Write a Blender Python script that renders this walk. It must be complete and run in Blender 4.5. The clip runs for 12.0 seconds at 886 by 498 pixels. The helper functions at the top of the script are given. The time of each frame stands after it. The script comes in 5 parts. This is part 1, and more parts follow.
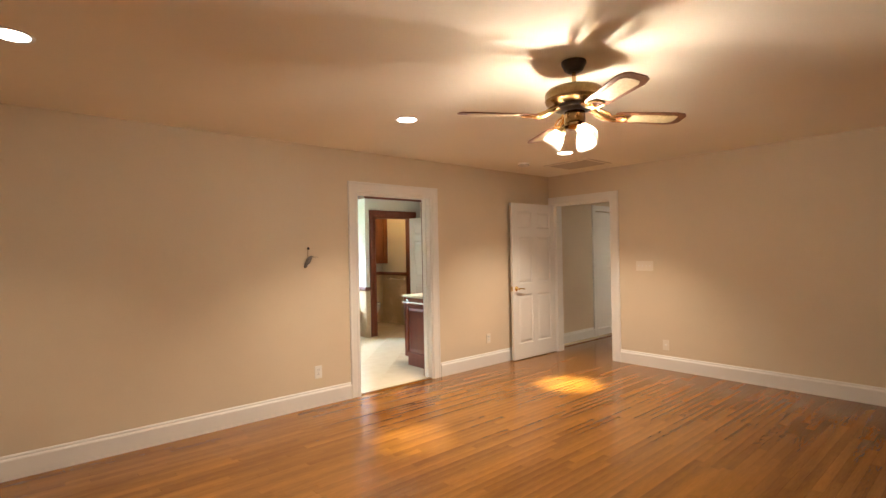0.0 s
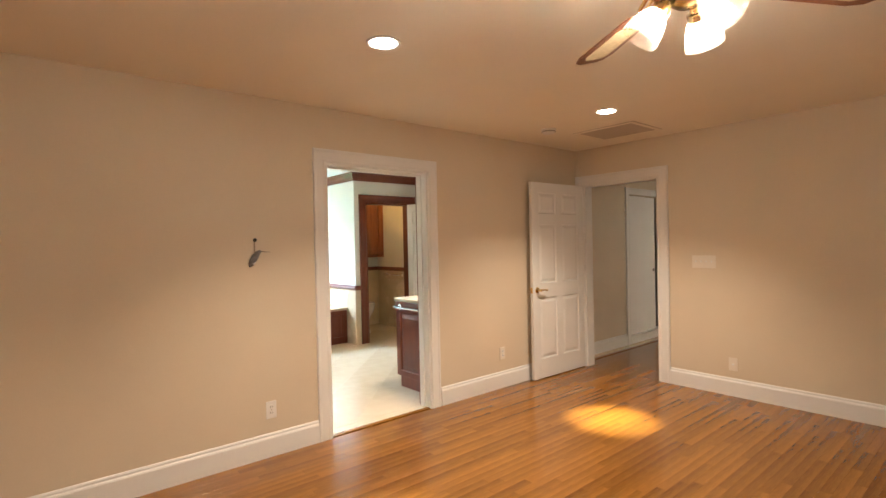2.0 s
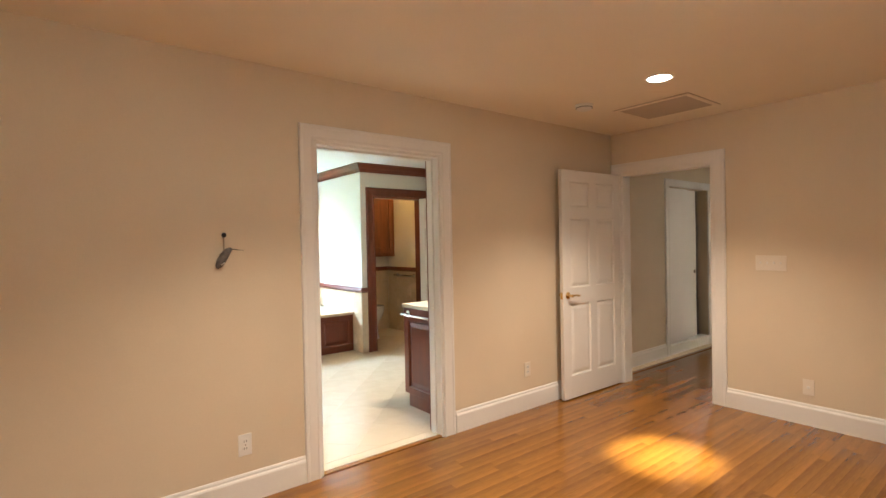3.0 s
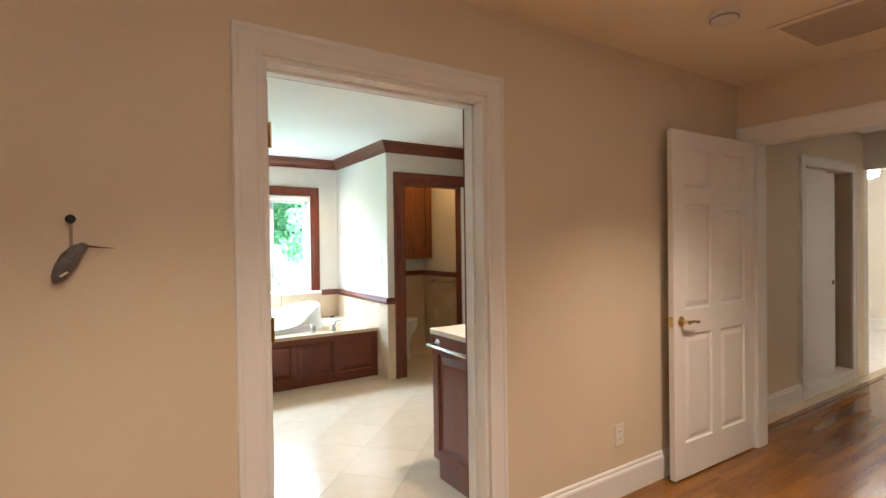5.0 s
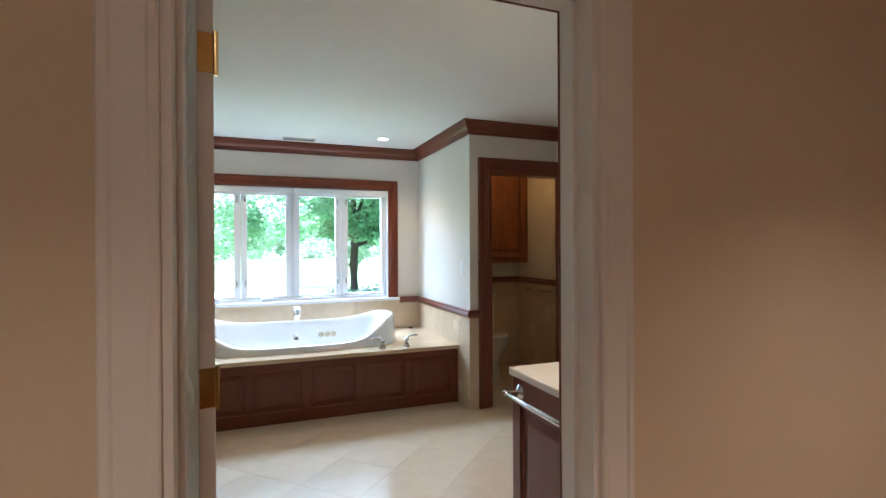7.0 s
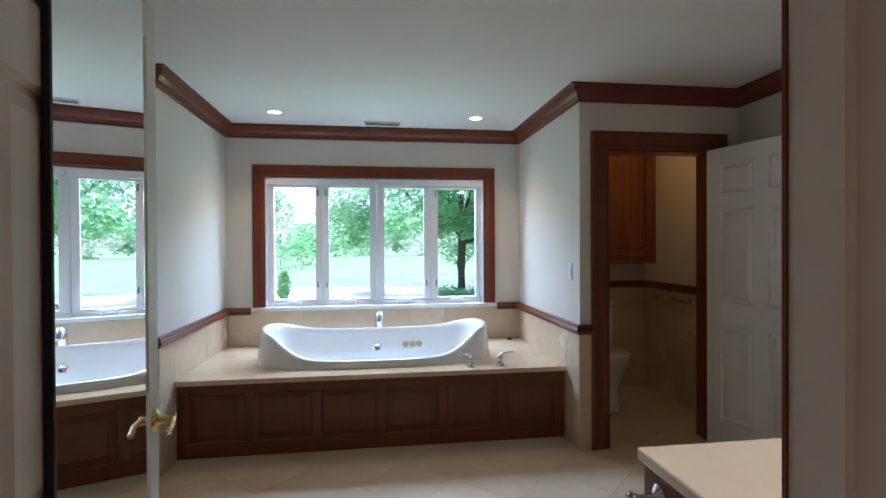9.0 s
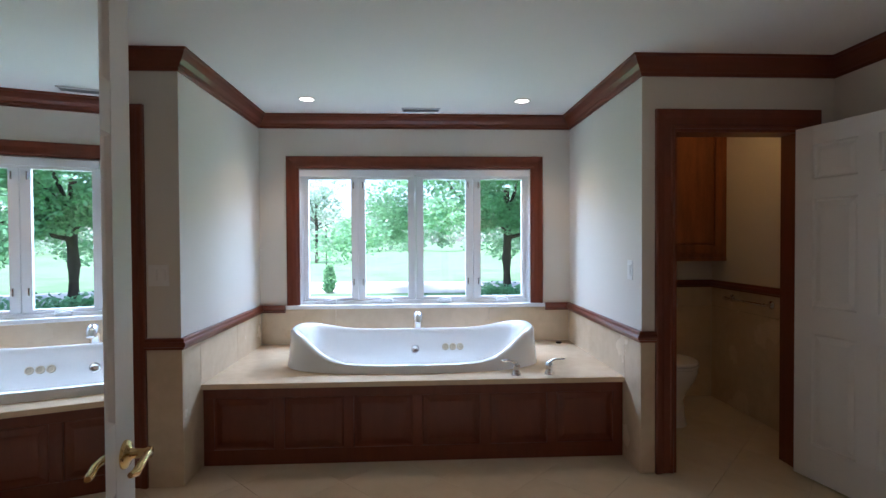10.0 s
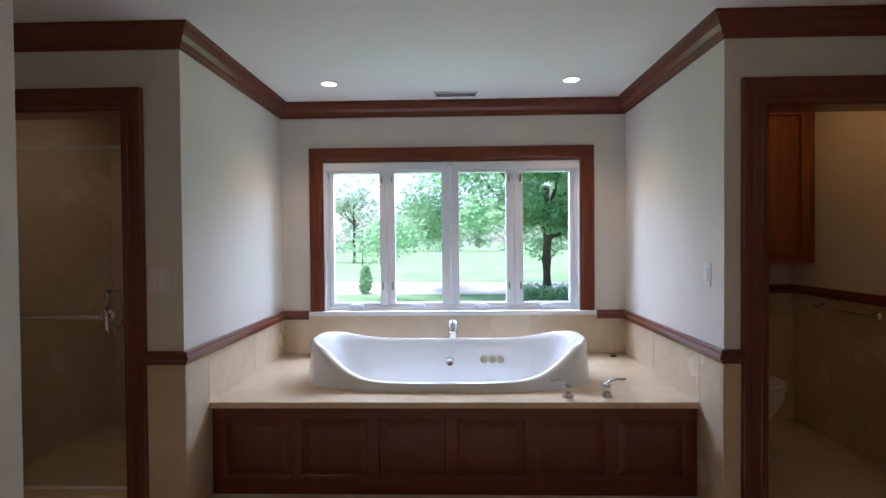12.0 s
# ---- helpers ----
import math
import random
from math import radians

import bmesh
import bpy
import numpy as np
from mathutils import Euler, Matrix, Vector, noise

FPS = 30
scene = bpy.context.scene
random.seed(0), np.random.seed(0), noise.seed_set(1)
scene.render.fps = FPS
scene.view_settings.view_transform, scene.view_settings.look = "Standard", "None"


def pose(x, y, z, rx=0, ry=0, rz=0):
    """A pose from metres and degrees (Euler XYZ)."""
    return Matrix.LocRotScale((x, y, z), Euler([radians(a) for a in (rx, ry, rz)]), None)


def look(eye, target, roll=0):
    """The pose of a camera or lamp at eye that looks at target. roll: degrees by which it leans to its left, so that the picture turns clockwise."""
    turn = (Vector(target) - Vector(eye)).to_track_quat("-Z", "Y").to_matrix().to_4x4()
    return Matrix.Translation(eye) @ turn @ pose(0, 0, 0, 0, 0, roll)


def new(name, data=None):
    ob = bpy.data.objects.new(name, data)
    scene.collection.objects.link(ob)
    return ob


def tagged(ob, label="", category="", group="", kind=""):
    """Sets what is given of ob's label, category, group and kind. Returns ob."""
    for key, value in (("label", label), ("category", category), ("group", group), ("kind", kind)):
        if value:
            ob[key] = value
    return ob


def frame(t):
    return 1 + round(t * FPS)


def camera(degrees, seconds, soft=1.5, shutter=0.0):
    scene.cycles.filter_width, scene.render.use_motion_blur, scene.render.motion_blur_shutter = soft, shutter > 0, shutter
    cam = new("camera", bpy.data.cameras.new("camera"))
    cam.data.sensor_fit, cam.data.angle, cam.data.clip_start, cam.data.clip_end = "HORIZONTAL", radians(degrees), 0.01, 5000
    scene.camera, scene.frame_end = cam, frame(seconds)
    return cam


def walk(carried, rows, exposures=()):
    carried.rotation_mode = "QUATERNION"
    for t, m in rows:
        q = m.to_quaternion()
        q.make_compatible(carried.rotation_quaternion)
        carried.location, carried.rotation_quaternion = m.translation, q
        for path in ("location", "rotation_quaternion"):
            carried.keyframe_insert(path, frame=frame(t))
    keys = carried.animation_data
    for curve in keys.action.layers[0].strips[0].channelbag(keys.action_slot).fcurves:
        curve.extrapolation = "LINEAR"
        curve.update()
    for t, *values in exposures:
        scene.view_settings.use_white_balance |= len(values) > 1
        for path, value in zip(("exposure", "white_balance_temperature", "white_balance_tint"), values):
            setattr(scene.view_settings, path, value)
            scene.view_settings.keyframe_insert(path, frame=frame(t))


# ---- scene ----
cam = camera(83.6, 12.0)
PATH = [
    (0, (1.071, 0.767, 1.431), (2.384, 2.275, 1.439), -1.1),
    (0.5, (1.28, 0.985, 1.429), (2.587, 2.499, 1.41), -1.2),
    (1, (1.519, 1.203, 1.445), (2.818, 2.723, 1.416), -1.1),
    (1.5, (1.739, 1.448, 1.446), (3.035, 2.972, 1.418), -1.1),
    (2, (1.967, 1.709, 1.435), (3.257, 3.237, 1.409), -1.2),
    (2.5, (2.2, 1.97, 1.443), (3.476, 3.51, 1.407), -1.1),
    (3, (2.413, 2.227, 1.418), (3.653, 3.796, 1.39), -1.1),
    (3.2, (2.495, 2.342, 1.431), (3.717, 3.925, 1.397), -1.1),
    (5, (3.265, 3.303, 1.393), (4.35, 4.983, 1.373), -0.8),
    (5.5, (3.446, 3.531, 1.389), (4.453, 5.259, 1.372), -0.7),
    (6, (3.596, 3.729, 1.394), (4.503, 5.512, 1.379), -0.6),
    (6.5, (3.715, 3.903, 1.388), (4.522, 5.733, 1.377), -0.4),
    (8.3, (4.085, 4.443, 1.372), (4.531, 6.392, 1.36), -0.4),
    (8.5, (4.118, 4.535, 1.38), (4.51, 6.496, 1.363), -0.4),
    (9, (4.169, 4.717, 1.384), (4.447, 6.697, 1.37), -0.3),
    (9.5, (4.211, 4.878, 1.378), (4.399, 6.869, 1.347), -0.4),
    (10, (4.232, 5.026, 1.385), (4.328, 7.024, 1.352), -0.3),
    (10.5, (4.255, 5.154, 1.386), (4.272, 7.154, 1.355), -0.3),
    (11, (4.263, 5.254, 1.378), (4.241, 7.254, 1.351), -0.4),
    (11.5, (4.261, 5.362, 1.375), (4.221, 7.362, 1.345), -0.4),
    (12, (4.248, 5.452, 1.381), (4.194, 7.451, 1.35), -0.5),
]
walk(cam, [(t, look(eye, target, roll)) for t, eye, target, roll in PATH],
     exposures=[(0.0, 3.70, 5800, 11), (3.0, 3.55, 5680, 11), (5.0, 3.22, 5680, 14), (5.5, 3.03, 5600, 15), (6.5, 2.50, 5600, 18), (8.5, 1.69, 5500, 21), (10.0, 1.54, 5500, 26), (12.0, 1.40, 5820, 31)])

# ---- world, sun, large lights ----
SUN_EL, SUN_AZ = radians(74), radians(215)
world = bpy.data.worlds.new("sky")
scene.world = world
world.use_nodes = True
wn = world.node_tree
sky = wn.nodes.new("ShaderNodeTexSky")
sky.sky_type = "NISHITA"
sky.sun_disc = False
sky.sun_elevation, sky.sun_rotation = SUN_EL, SUN_AZ
sky.air_density, sky.dust_density, sky.ozone_density = 1.0, 1.5, 1.0
wn.links.new(sky.outputs[0], wn.nodes["Background"].inputs[0])
wn.nodes["Background"].inputs[1].default_value = 0.15

sun = new("sun", bpy.data.lights.new("sun", "SUN"))
sun.data.energy, sun.data.angle, sun.data.color = 5.0, radians(35), (1.0, 0.98, 0.94)
sun.matrix_world = look((0, 0, 30), (30 * math.sin(SUN_AZ) * -1, 30 * math.cos(SUN_AZ) * -1, 30 - 30 * math.tan(SUN_EL)))

# sky light falling in at the bathroom window, from under the eave
eave = new("window_sky", bpy.data.lights.new("window_sky", "AREA"))
eave.data.shape, eave.data.size, eave.data.size_y = "RECTANGLE", 2.4, 1.1
eave.data.energy, eave.data.color = 100.0, (0.68, 0.89, 1.0)
eave.matrix_world = look((4.2, 10.05, 2.62), (4.2, 8.0, 1.15))

CAN_SPOT, CAN_DISC, BULB = 32.0, 4.0, 800.0
WARM = (1.0, 0.77, 0.52)


# ---- materials ----
def mat(name, color, rough=0.5, metal=0.0, scale=6.0, vary=0.12, fine=90.0, bump=0.05, spec=0.5, stretch=(1, 1, 1), hue=None,
        rough_vary=0.12, island=0.0, objrand=0.0, coat=0.0, trans=0.0, ior=1.45, sss=0.0):
    """A surface with broad and fine variation of colour, roughness and relief, in metres."""
    m = bpy.data.materials.new(name)
    m.use_nodes = True
    n, l = m.node_tree.nodes, m.node_tree.links
    b = n["Principled BSDF"]
    b.inputs["Metallic"].default_value = metal
    b.inputs["Specular IOR Level"].default_value = spec
    b.inputs["Coat Weight"].default_value = coat
    b.inputs["Coat Roughness"].default_value = 0.12
    b.inputs["Transmission Weight"].default_value = trans
    b.inputs["IOR"].default_value = ior
    tc = n.new("ShaderNodeTexCoord")
    mp = n.new("ShaderNodeMapping")
    mp.inputs["Scale"].default_value = stretch
    l.new(tc.outputs["Object"], mp.inputs["Vector"])
    a = n.new("ShaderNodeTexNoise")
    a.inputs["Scale"].default_value, a.inputs["Detail"].default_value = scale, 5
    f = n.new("ShaderNodeTexNoise")
    f.inputs["Scale"].default_value, f.inputs["Detail"].default_value = fine, 3
    for t in (a, f):
        l.new(mp.outputs[0], t.inputs["Vector"])
    mix = n.new("ShaderNodeMath")
    mix.operation = "MULTIPLY_ADD"
    mix.inputs[1].default_value, mix.inputs[2].default_value = 0.35, 0.0
    l.new(f.outputs[0], mix.inputs[0])
    add = n.new("ShaderNodeMath")
    add.operation = "MULTIPLY_ADD"
    add.inputs[1].default_value = 0.65
    l.new(a.outputs[0], add.inputs[0])
    l.new(mix.outputs[0], add.inputs[2])
    fac = add.outputs[0]
    if island or objrand:
        src = n.new("ShaderNodeNewGeometry").outputs["Random Per Island"] if island else n.new("ShaderNodeObjectInfo").outputs["Random"]
        r = n.new("ShaderNodeMath")
        r.operation = "MULTIPLY_ADD"
        r.inputs[1].default_value = island or objrand
        l.new(src, r.inputs[0])
        l.new(fac, r.inputs[2])
        r2 = n.new("ShaderNodeMath")
        r2.operation = "SUBTRACT"
        r2.inputs[1].default_value = (island or objrand) / 2
        l.new(r.outputs[0], r2.inputs[0])
        fac = r2.outputs[0]
    ramp = n.new("ShaderNodeValToRGB")
    other = hue or color
    lo = [max(0.0, c * (1 - vary * 1.6)) for c in other]
    hi = [min(1.0, c * (1 + vary)) for c in color]
    ramp.color_ramp.elements[0].position, ramp.color_ramp.elements[1].position = 0.28, 0.72
    ramp.color_ramp.elements[0].color, ramp.color_ramp.elements[1].color = (*lo, 1), (*hi, 1)
    l.new(fac, ramp.inputs[0])
    l.new(ramp.outputs[0], b.inputs["Base Color"])
    rr = n.new("ShaderNodeMapRange")
    rr.inputs["To Min"].default_value, rr.inputs["To Max"].default_value = max(0.0, rough - rough_vary / 2), min(1.0, rough + rough_vary / 2)
    l.new(a.outputs[0], rr.inputs[0])
    l.new(rr.outputs[0], b.inputs["Roughness"])
    if bump:
        bp = n.new("ShaderNodeBump")
        bp.inputs["Strength"].default_value, bp.inputs["Distance"].default_value = bump, 0.004
        l.new(fac if not (island or objrand) else add.outputs[0], bp.inputs["Height"])
        l.new(bp.outputs[0], b.inputs["Normal"])
    return m


def glow(name, color, strength):
    m = bpy.data.materials.new(name)
    m.use_nodes = True
    b = m.node_tree.nodes["Principled BSDF"]
    b.inputs["Base Color"].default_value = (0.8, 0.8, 0.8, 1)
    b.inputs["Emission Color"].default_value = (*color, 1)
    b.inputs["Emission Strength"].default_value = strength
    return m


def clear(name, color=(1, 1, 1), rough=0.0, ior=1.45, milky=0.0):
    """Thin glass: clear sheet with mirror gloss by Fresnel, and some milkiness where it is ribbed."""
    m = bpy.data.materials.new(name)
    m.use_nodes = True
    n, l = m.node_tree.nodes, m.node_tree.links
    n.remove(n["Principled BSDF"])
    t = n.new("ShaderNodeBsdfTransparent")
    t.inputs[0].default_value = (*color, 1)
    body = t.outputs[0]
    if milky:
        d = n.new("ShaderNodeBsdfTranslucent")
        d.inputs[0].default_value = (*color, 1)
        x = n.new("ShaderNodeMixShader")
        x.inputs[0].default_value = milky
        l.new(body, x.inputs[1])
        l.new(d.outputs[0], x.inputs[2])
        body = x.outputs[0]
    g = n.new("ShaderNodeBsdfGlossy")
    g.inputs["Roughness"].default_value = rough
    w = n.new("ShaderNodeLayerWeight")
    w.inputs[0].default_value = 0.5
    p5 = n.new("ShaderNodeMath")
    p5.operation = "POWER"
    p5.inputs[1].default_value = 5.0
    l.new(w.outputs["Facing"], p5.inputs[0])
    f = n.new("ShaderNodeMath")
    f.operation = "MULTIPLY_ADD"
    r0 = ((ior - 1) / (ior + 1)) ** 2
    f.inputs[1].default_value, f.inputs[2].default_value = 1 - r0, r0
    l.new(p5.outputs[0], f.inputs[0])
    x = n.new("ShaderNodeMixShader")
    l.new(f.outputs[0], x.inputs[0])
    l.new(body, x.inputs[1])
    l.new(g.outputs[0], x.inputs[2])
    l.new(x.outputs[0], n["Material Output"].inputs[0])
    return m


PAINT = mat("greige_wall_paint", (0.70, 0.605, 0.462), 0.62, scale=1.3, vary=0.035, fine=160, bump=0.10, spec=0.3)
CEIL = mat("ceiling_paint", (0.88, 0.82, 0.71), 0.8, scale=1.0, vary=0.03, fine=140, bump=0.12, spec=0.2)
BATHCEIL = mat("bath_ceiling_paint", (0.86, 0.86, 0.85), 0.75, scale=1.0, vary=0.025, fine=140, bump=0.08, spec=0.2)
BATHWALL = mat("bath_wall_paint", (0.73, 0.69, 0.615), 0.55, scale=1.4, vary=0.03, fine=150, bump=0.08, spec=0.3)
TRIM = mat("white_trim_gloss", (0.80, 0.79, 0.765), 0.42, scale=2, vary=0.02, fine=60, bump=0.0, spec=0.35, rough_vary=0.03)
OAK = mat("oak_strip_floor", (0.272, 0.116, 0.0165), 0.22, scale=1.6, vary=0.22, fine=30, bump=0.04, stretch=(0.35, 5, 1), hue=(0.208, 0.077, 0.0095), objrand=0.20, spec=0.5, coat=0.2, rough_vary=0.05)
OAKREST = mat("oak_strip_floor_rest", (0.272, 0.116, 0.0165), 0.22, scale=1.6, vary=0.22, fine=30, bump=0.04, stretch=(0.35, 5, 1), hue=(0.208, 0.077, 0.0095), island=0.20, spec=0.5, coat=0.2, rough_vary=0.05)
GAP = mat("floor_joint", (0.15, 0.062, 0.014), 0.8, vary=0.2)
CHERRY = mat("red_cherry_wood", (0.175, 0.041, 0.017), 0.32, scale=3.0, vary=0.08, fine=40, bump=0.05, stretch=(6, 6, 0.7), hue=(0.145, 0.032, 0.0135), coat=0.25)
CHERRYX = mat("red_cherry_moulding", (0.175, 0.041, 0.017), 0.32, scale=3.0, vary=0.08, fine=40, bump=0.05, stretch=(0.8, 0.8, 7), hue=(0.145, 0.032, 0.0135), coat=0.25)
MAPLE = mat("honey_cherry_wood", (0.25, 0.080, 0.026), 0.35, scale=3.0, vary=0.20, fine=40, bump=0.05, stretch=(6, 6, 0.7), hue=(0.185, 0.053, 0.018), coat=0.2)
TILE = mat("cream_marble_tile", (0.69, 0.56, 0.40), 0.26, scale=2.2, vary=0.06, fine=14, bump=0.015, hue=(0.62, 0.48, 0.32), objrand=0.08, coat=0.1)
TILEREST = mat("cream_marble_tile_rest", (0.69, 0.56, 0.40), 0.26, scale=2.2, vary=0.06, fine=14, bump=0.015, hue=(0.62, 0.48, 0.32), island=0.08, coat=0.1)
FLOORTILE = mat("cream_marble_floor_tile", (0.67, 0.56, 0.41), 0.20, scale=1.1, vary=0.045, fine=9, bump=0.01, hue=(0.635, 0.515, 0.365), objrand=0.06, coat=0.15)
FLOORTILEREST = mat("cream_marble_floor_rest", (0.67, 0.56, 0.41), 0.20, scale=1.1, vary=0.045, fine=9, bump=0.01, hue=(0.635, 0.515, 0.365), island=0.06, coat=0.15)
GROUT = mat("grout", (0.58, 0.47, 0.33), 0.85, vary=0.12)
SLAB = mat("polished_cream_marble", (0.72, 0.565, 0.39), 0.16, scale=2.4, vary=0.07, fine=16, bump=0.01, hue=(0.65, 0.49, 0.32), coat=0.3)
QUARTZ = mat("cream_countertop", (0.84, 0.78, 0.66), 0.25, scale=8, vary=0.04, fine=120, bump=0.02, coat=0.2)
ACRYLIC = mat("white_acrylic", (0.84, 0.84, 0.82), 0.12, scale=3, vary=0.02, fine=40, bump=0.0, coat=0.5)
PORCELAIN = mat("white_porcelain", (0.80, 0.78, 0.72), 0.12, scale=3, vary=0.02, fine=40, bump=0.0, coat=0.5)
CHROME = mat("chrome", (0.78, 0.78, 0.79), 0.10, 1.0, vary=0.02, bump=0.0, rough_vary=0.05)
BRASS = mat("polished_brass", (0.78, 0.56, 0.24), 0.18, 1.0, scale=12, vary=0.08, bump=0.02)
OLDBRASS = mat("antique_brass", (0.34, 0.23, 0.10), 0.24, 1.0, scale=14, vary=0.25, bump=0.03)
DARKMETAL = mat("dark_bronze", (0.06, 0.042, 0.03), 0.35, 0.6, scale=14, vary=0.25, bump=0.03)
BLADEWOOD = mat("walnut_blade_edge", (0.20, 0.075, 0.030), 0.35, scale=5, vary=0.25, fine=50, bump=0.03, stretch=(1, 8, 1))
CANE = mat("woven_cane_inset", (0.62, 0.50, 0.30), 0.55, scale=60, vary=0.16, fine=260, bump=0.3)
PLASTIC = mat("white_plastic", (0.80, 0.79, 0.76), 0.35, scale=5, vary=0.02, bump=0.02)
BLACK = mat("black_gap", (0.012, 0.012, 0.012), 0.6, vary=0.2)
ALMOND = mat("wall_coloured_plastic", (0.78, 0.72, 0.62), 0.4, scale=5, vary=0.02, bump=0.02)
GREY = mat("weathered_grey", (0.16, 0.15, 0.145), 0.6, scale=40, vary=0.4, fine=200, bump=0.3)
VINYL = mat("white_window_vinyl", (0.80, 0.81, 0.82), 0.35, scale=4, vary=0.02, bump=0.02)
SHADECLOTH = mat("white_roller_shade", (0.78, 0.78, 0.77), 0.7, scale=8, vary=0.03, fine=300, bump=0.1)
JETRING = mat("champagne_jet_ring", (0.62, 0.54, 0.40), 0.3, 0.3, vary=0.05, bump=0.0)
STRING = mat("tan_strip", (0.36, 0.28, 0.19), 0.7, vary=0.15)
SLOT = mat("vent_grey", (0.34, 0.34, 0.34), 0.5, vary=0.1)
HATCH = mat("hatch_board", (0.54, 0.48, 0.42), 0.75, scale=2, vary=0.05, fine=120, bump=0.1)
MIRROR = mat("mirror_silver", (0.93, 0.95, 0.95), 0.0, 1.0, vary=0.0, bump=0.0, rough_vary=0.0)
GLASS = clear("window_glass")
SHOWERGLASS = clear("shower_glass", (0.97, 1.0, 0.98))
BELLGLASS = clear("ribbed_bell_glass", (1.0, 0.97, 0.92), 0.04, 1.45, 0.04)
BULBLIT = glow("lit_bulb", (1.0, 0.80, 0.55), BULB)
CANLIT = glow("lit_downlight", (1.0, 0.86, 0.66), CAN_DISC)
BATHCANLIT = glow("lit_bath_downlight", (1.0, 0.88, 0.70), 2.5)
CARPET = mat("pale_carpet", (0.62, 0.60, 0.57), 0.95, scale=9, vary=0.10, fine=300, bump=0.4)
GRASS = mat("lawn_grass", (0.15, 0.285, 0.12), 0.9, scale=0.5, vary=0.25, fine=9, bump=0.5, hue=(0.12, 0.245, 0.10))
DRIVE = mat("pale_concrete_drive", (0.55, 0.53, 0.50), 0.85, scale=0.7, vary=0.10, fine=18, bump=0.2)
BARK = mat("dark_bark", (0.075, 0.055, 0.042), 0.9, scale=3, vary=0.4, fine=14, bump=0.8, stretch=(4, 4, 0.8))


def leafmat(name, color, hue):
    m = mat(name, color, 0.5, scale=1.2, vary=0.25, fine=8, bump=0.0, hue=hue, island=0.5)
    n, l = m.node_tree.nodes, m.node_tree.links
    t = n.new("ShaderNodeBsdfTranslucent")
    t.inputs[0].default_value = (color[0] * 1.3, color[1] * 1.3, color[2], 1)
    x = n.new("ShaderNodeMixShader")
    x.inputs[0].default_value = 0.5
    l.new(n["Principled BSDF"].outputs[0], x.inputs[1])
    l.new(t.outputs[0], x.inputs[2])
    l.new(x.outputs[0], n["Material Output"].inputs[0])
    return m


LEAF = leafmat("maple_leaves", (0.27, 0.48, 0.31), (0.18, 0.36, 0.22))
# distance haze is mixed into this leaf colour: paler and bluer than LEAF
HAZELEAF = leafmat("haze_tinted_far_leaves", (0.34, 0.46, 0.38), (0.27, 0.39, 0.32))


# ---- mesh helpers ----
def part(name, bm, material, parent=None, label="", smooth=False):
    me = bpy.data.meshes.new(name)
    bmesh.ops.recalc_face_normals(bm, faces=bm.faces)
    if smooth:
        for f in bm.faces:
            f.smooth = True
    bm.to_mesh(me)
    bm.free()
    if smooth:
        me.set_sharp_from_angle(angle=radians(40))
    me.materials.append(material)
    ob = new(name, me)
    if parent:
        ob.parent = parent
    if label:
        ob["label"] = label
    return ob


def base(name, x=0.0, y=0.0, z=0.0, rz=0.0):
    ob = new(name)
    ob.empty_display_size = 0.05
    ob.matrix_basis = pose(x, y, z, 0, 0, rz)
    return ob


def bx(bm, x0, x1, y0, y1, z0, z1, bev=0.0):
    r = bmesh.ops.create_cube(bm, size=1.0, matrix=Matrix.Translation(((x0 + x1) / 2, (y0 + y1) / 2, (z0 + z1) / 2)) @ Matrix.Diagonal((abs(x1 - x0), abs(y1 - y0), abs(z1 - z0), 1)))
    if bev:
        edges = {e for v in r["verts"] for e in v.link_edges}
        bmesh.ops.bevel(bm, geom=list(edges), offset=bev, segments=2, profile=0.5, affect="EDGES")
    return bm


def box(*a):
    return bx(bmesh.new(), *a)


def boxes(rows, bev=0.0):
    bm = bmesh.new()
    for r in rows:
        bx(bm, *r, bev)
    return bm


def lathe(bm, prof, m=Matrix(), seg=24):
    rings = []
    for r, z in prof:
        rings.append([bm.verts.new(m @ Vector((r * math.cos(2 * math.pi * k / seg), r * math.sin(2 * math.pi * k / seg), z))) for k in range(seg)])
    for a, b in zip(rings, rings[1:]):
        for k in range(seg):
            bm.faces.new((a[k], a[(k + 1) % seg], b[(k + 1) % seg], b[k]))
    for ring in (rings[0], rings[-1]):
        if prof[rings.index(ring)][0] > 1e-5:
            bm.faces.new(ring)
    bmesh.ops.remove_doubles(bm, verts=[v for r in (rings[0], rings[-1]) for v in r], dist=1e-6)
    return bm


def tube(bm, pts, radii, seg=12):
    pts = [Vector(p) for p in pts]
    if not hasattr(radii, "__len__"):
        radii = [radii] * len(pts)
    rings = []
    for k, p in enumerate(pts):
        d = (pts[min(k + 1, len(pts) - 1)] - pts[max(k - 1, 0)]).normalized()
        q = d.to_track_quat("Z", "Y")
        rings.append([bm.verts.new(p + q @ Vector((radii[k] * math.cos(2 * math.pi * j / seg), radii[k] * math.sin(2 * math.pi * j / seg), 0))) for j in range(seg)])
    for a, b in zip(rings, rings[1:]):
        for j in range(seg):
            bm.faces.new((a[j], a[(j + 1) % seg], b[(j + 1) % seg], b[j]))
    bm.faces.new(rings[0])
    bm.faces.new(rings[-1])
    return bm


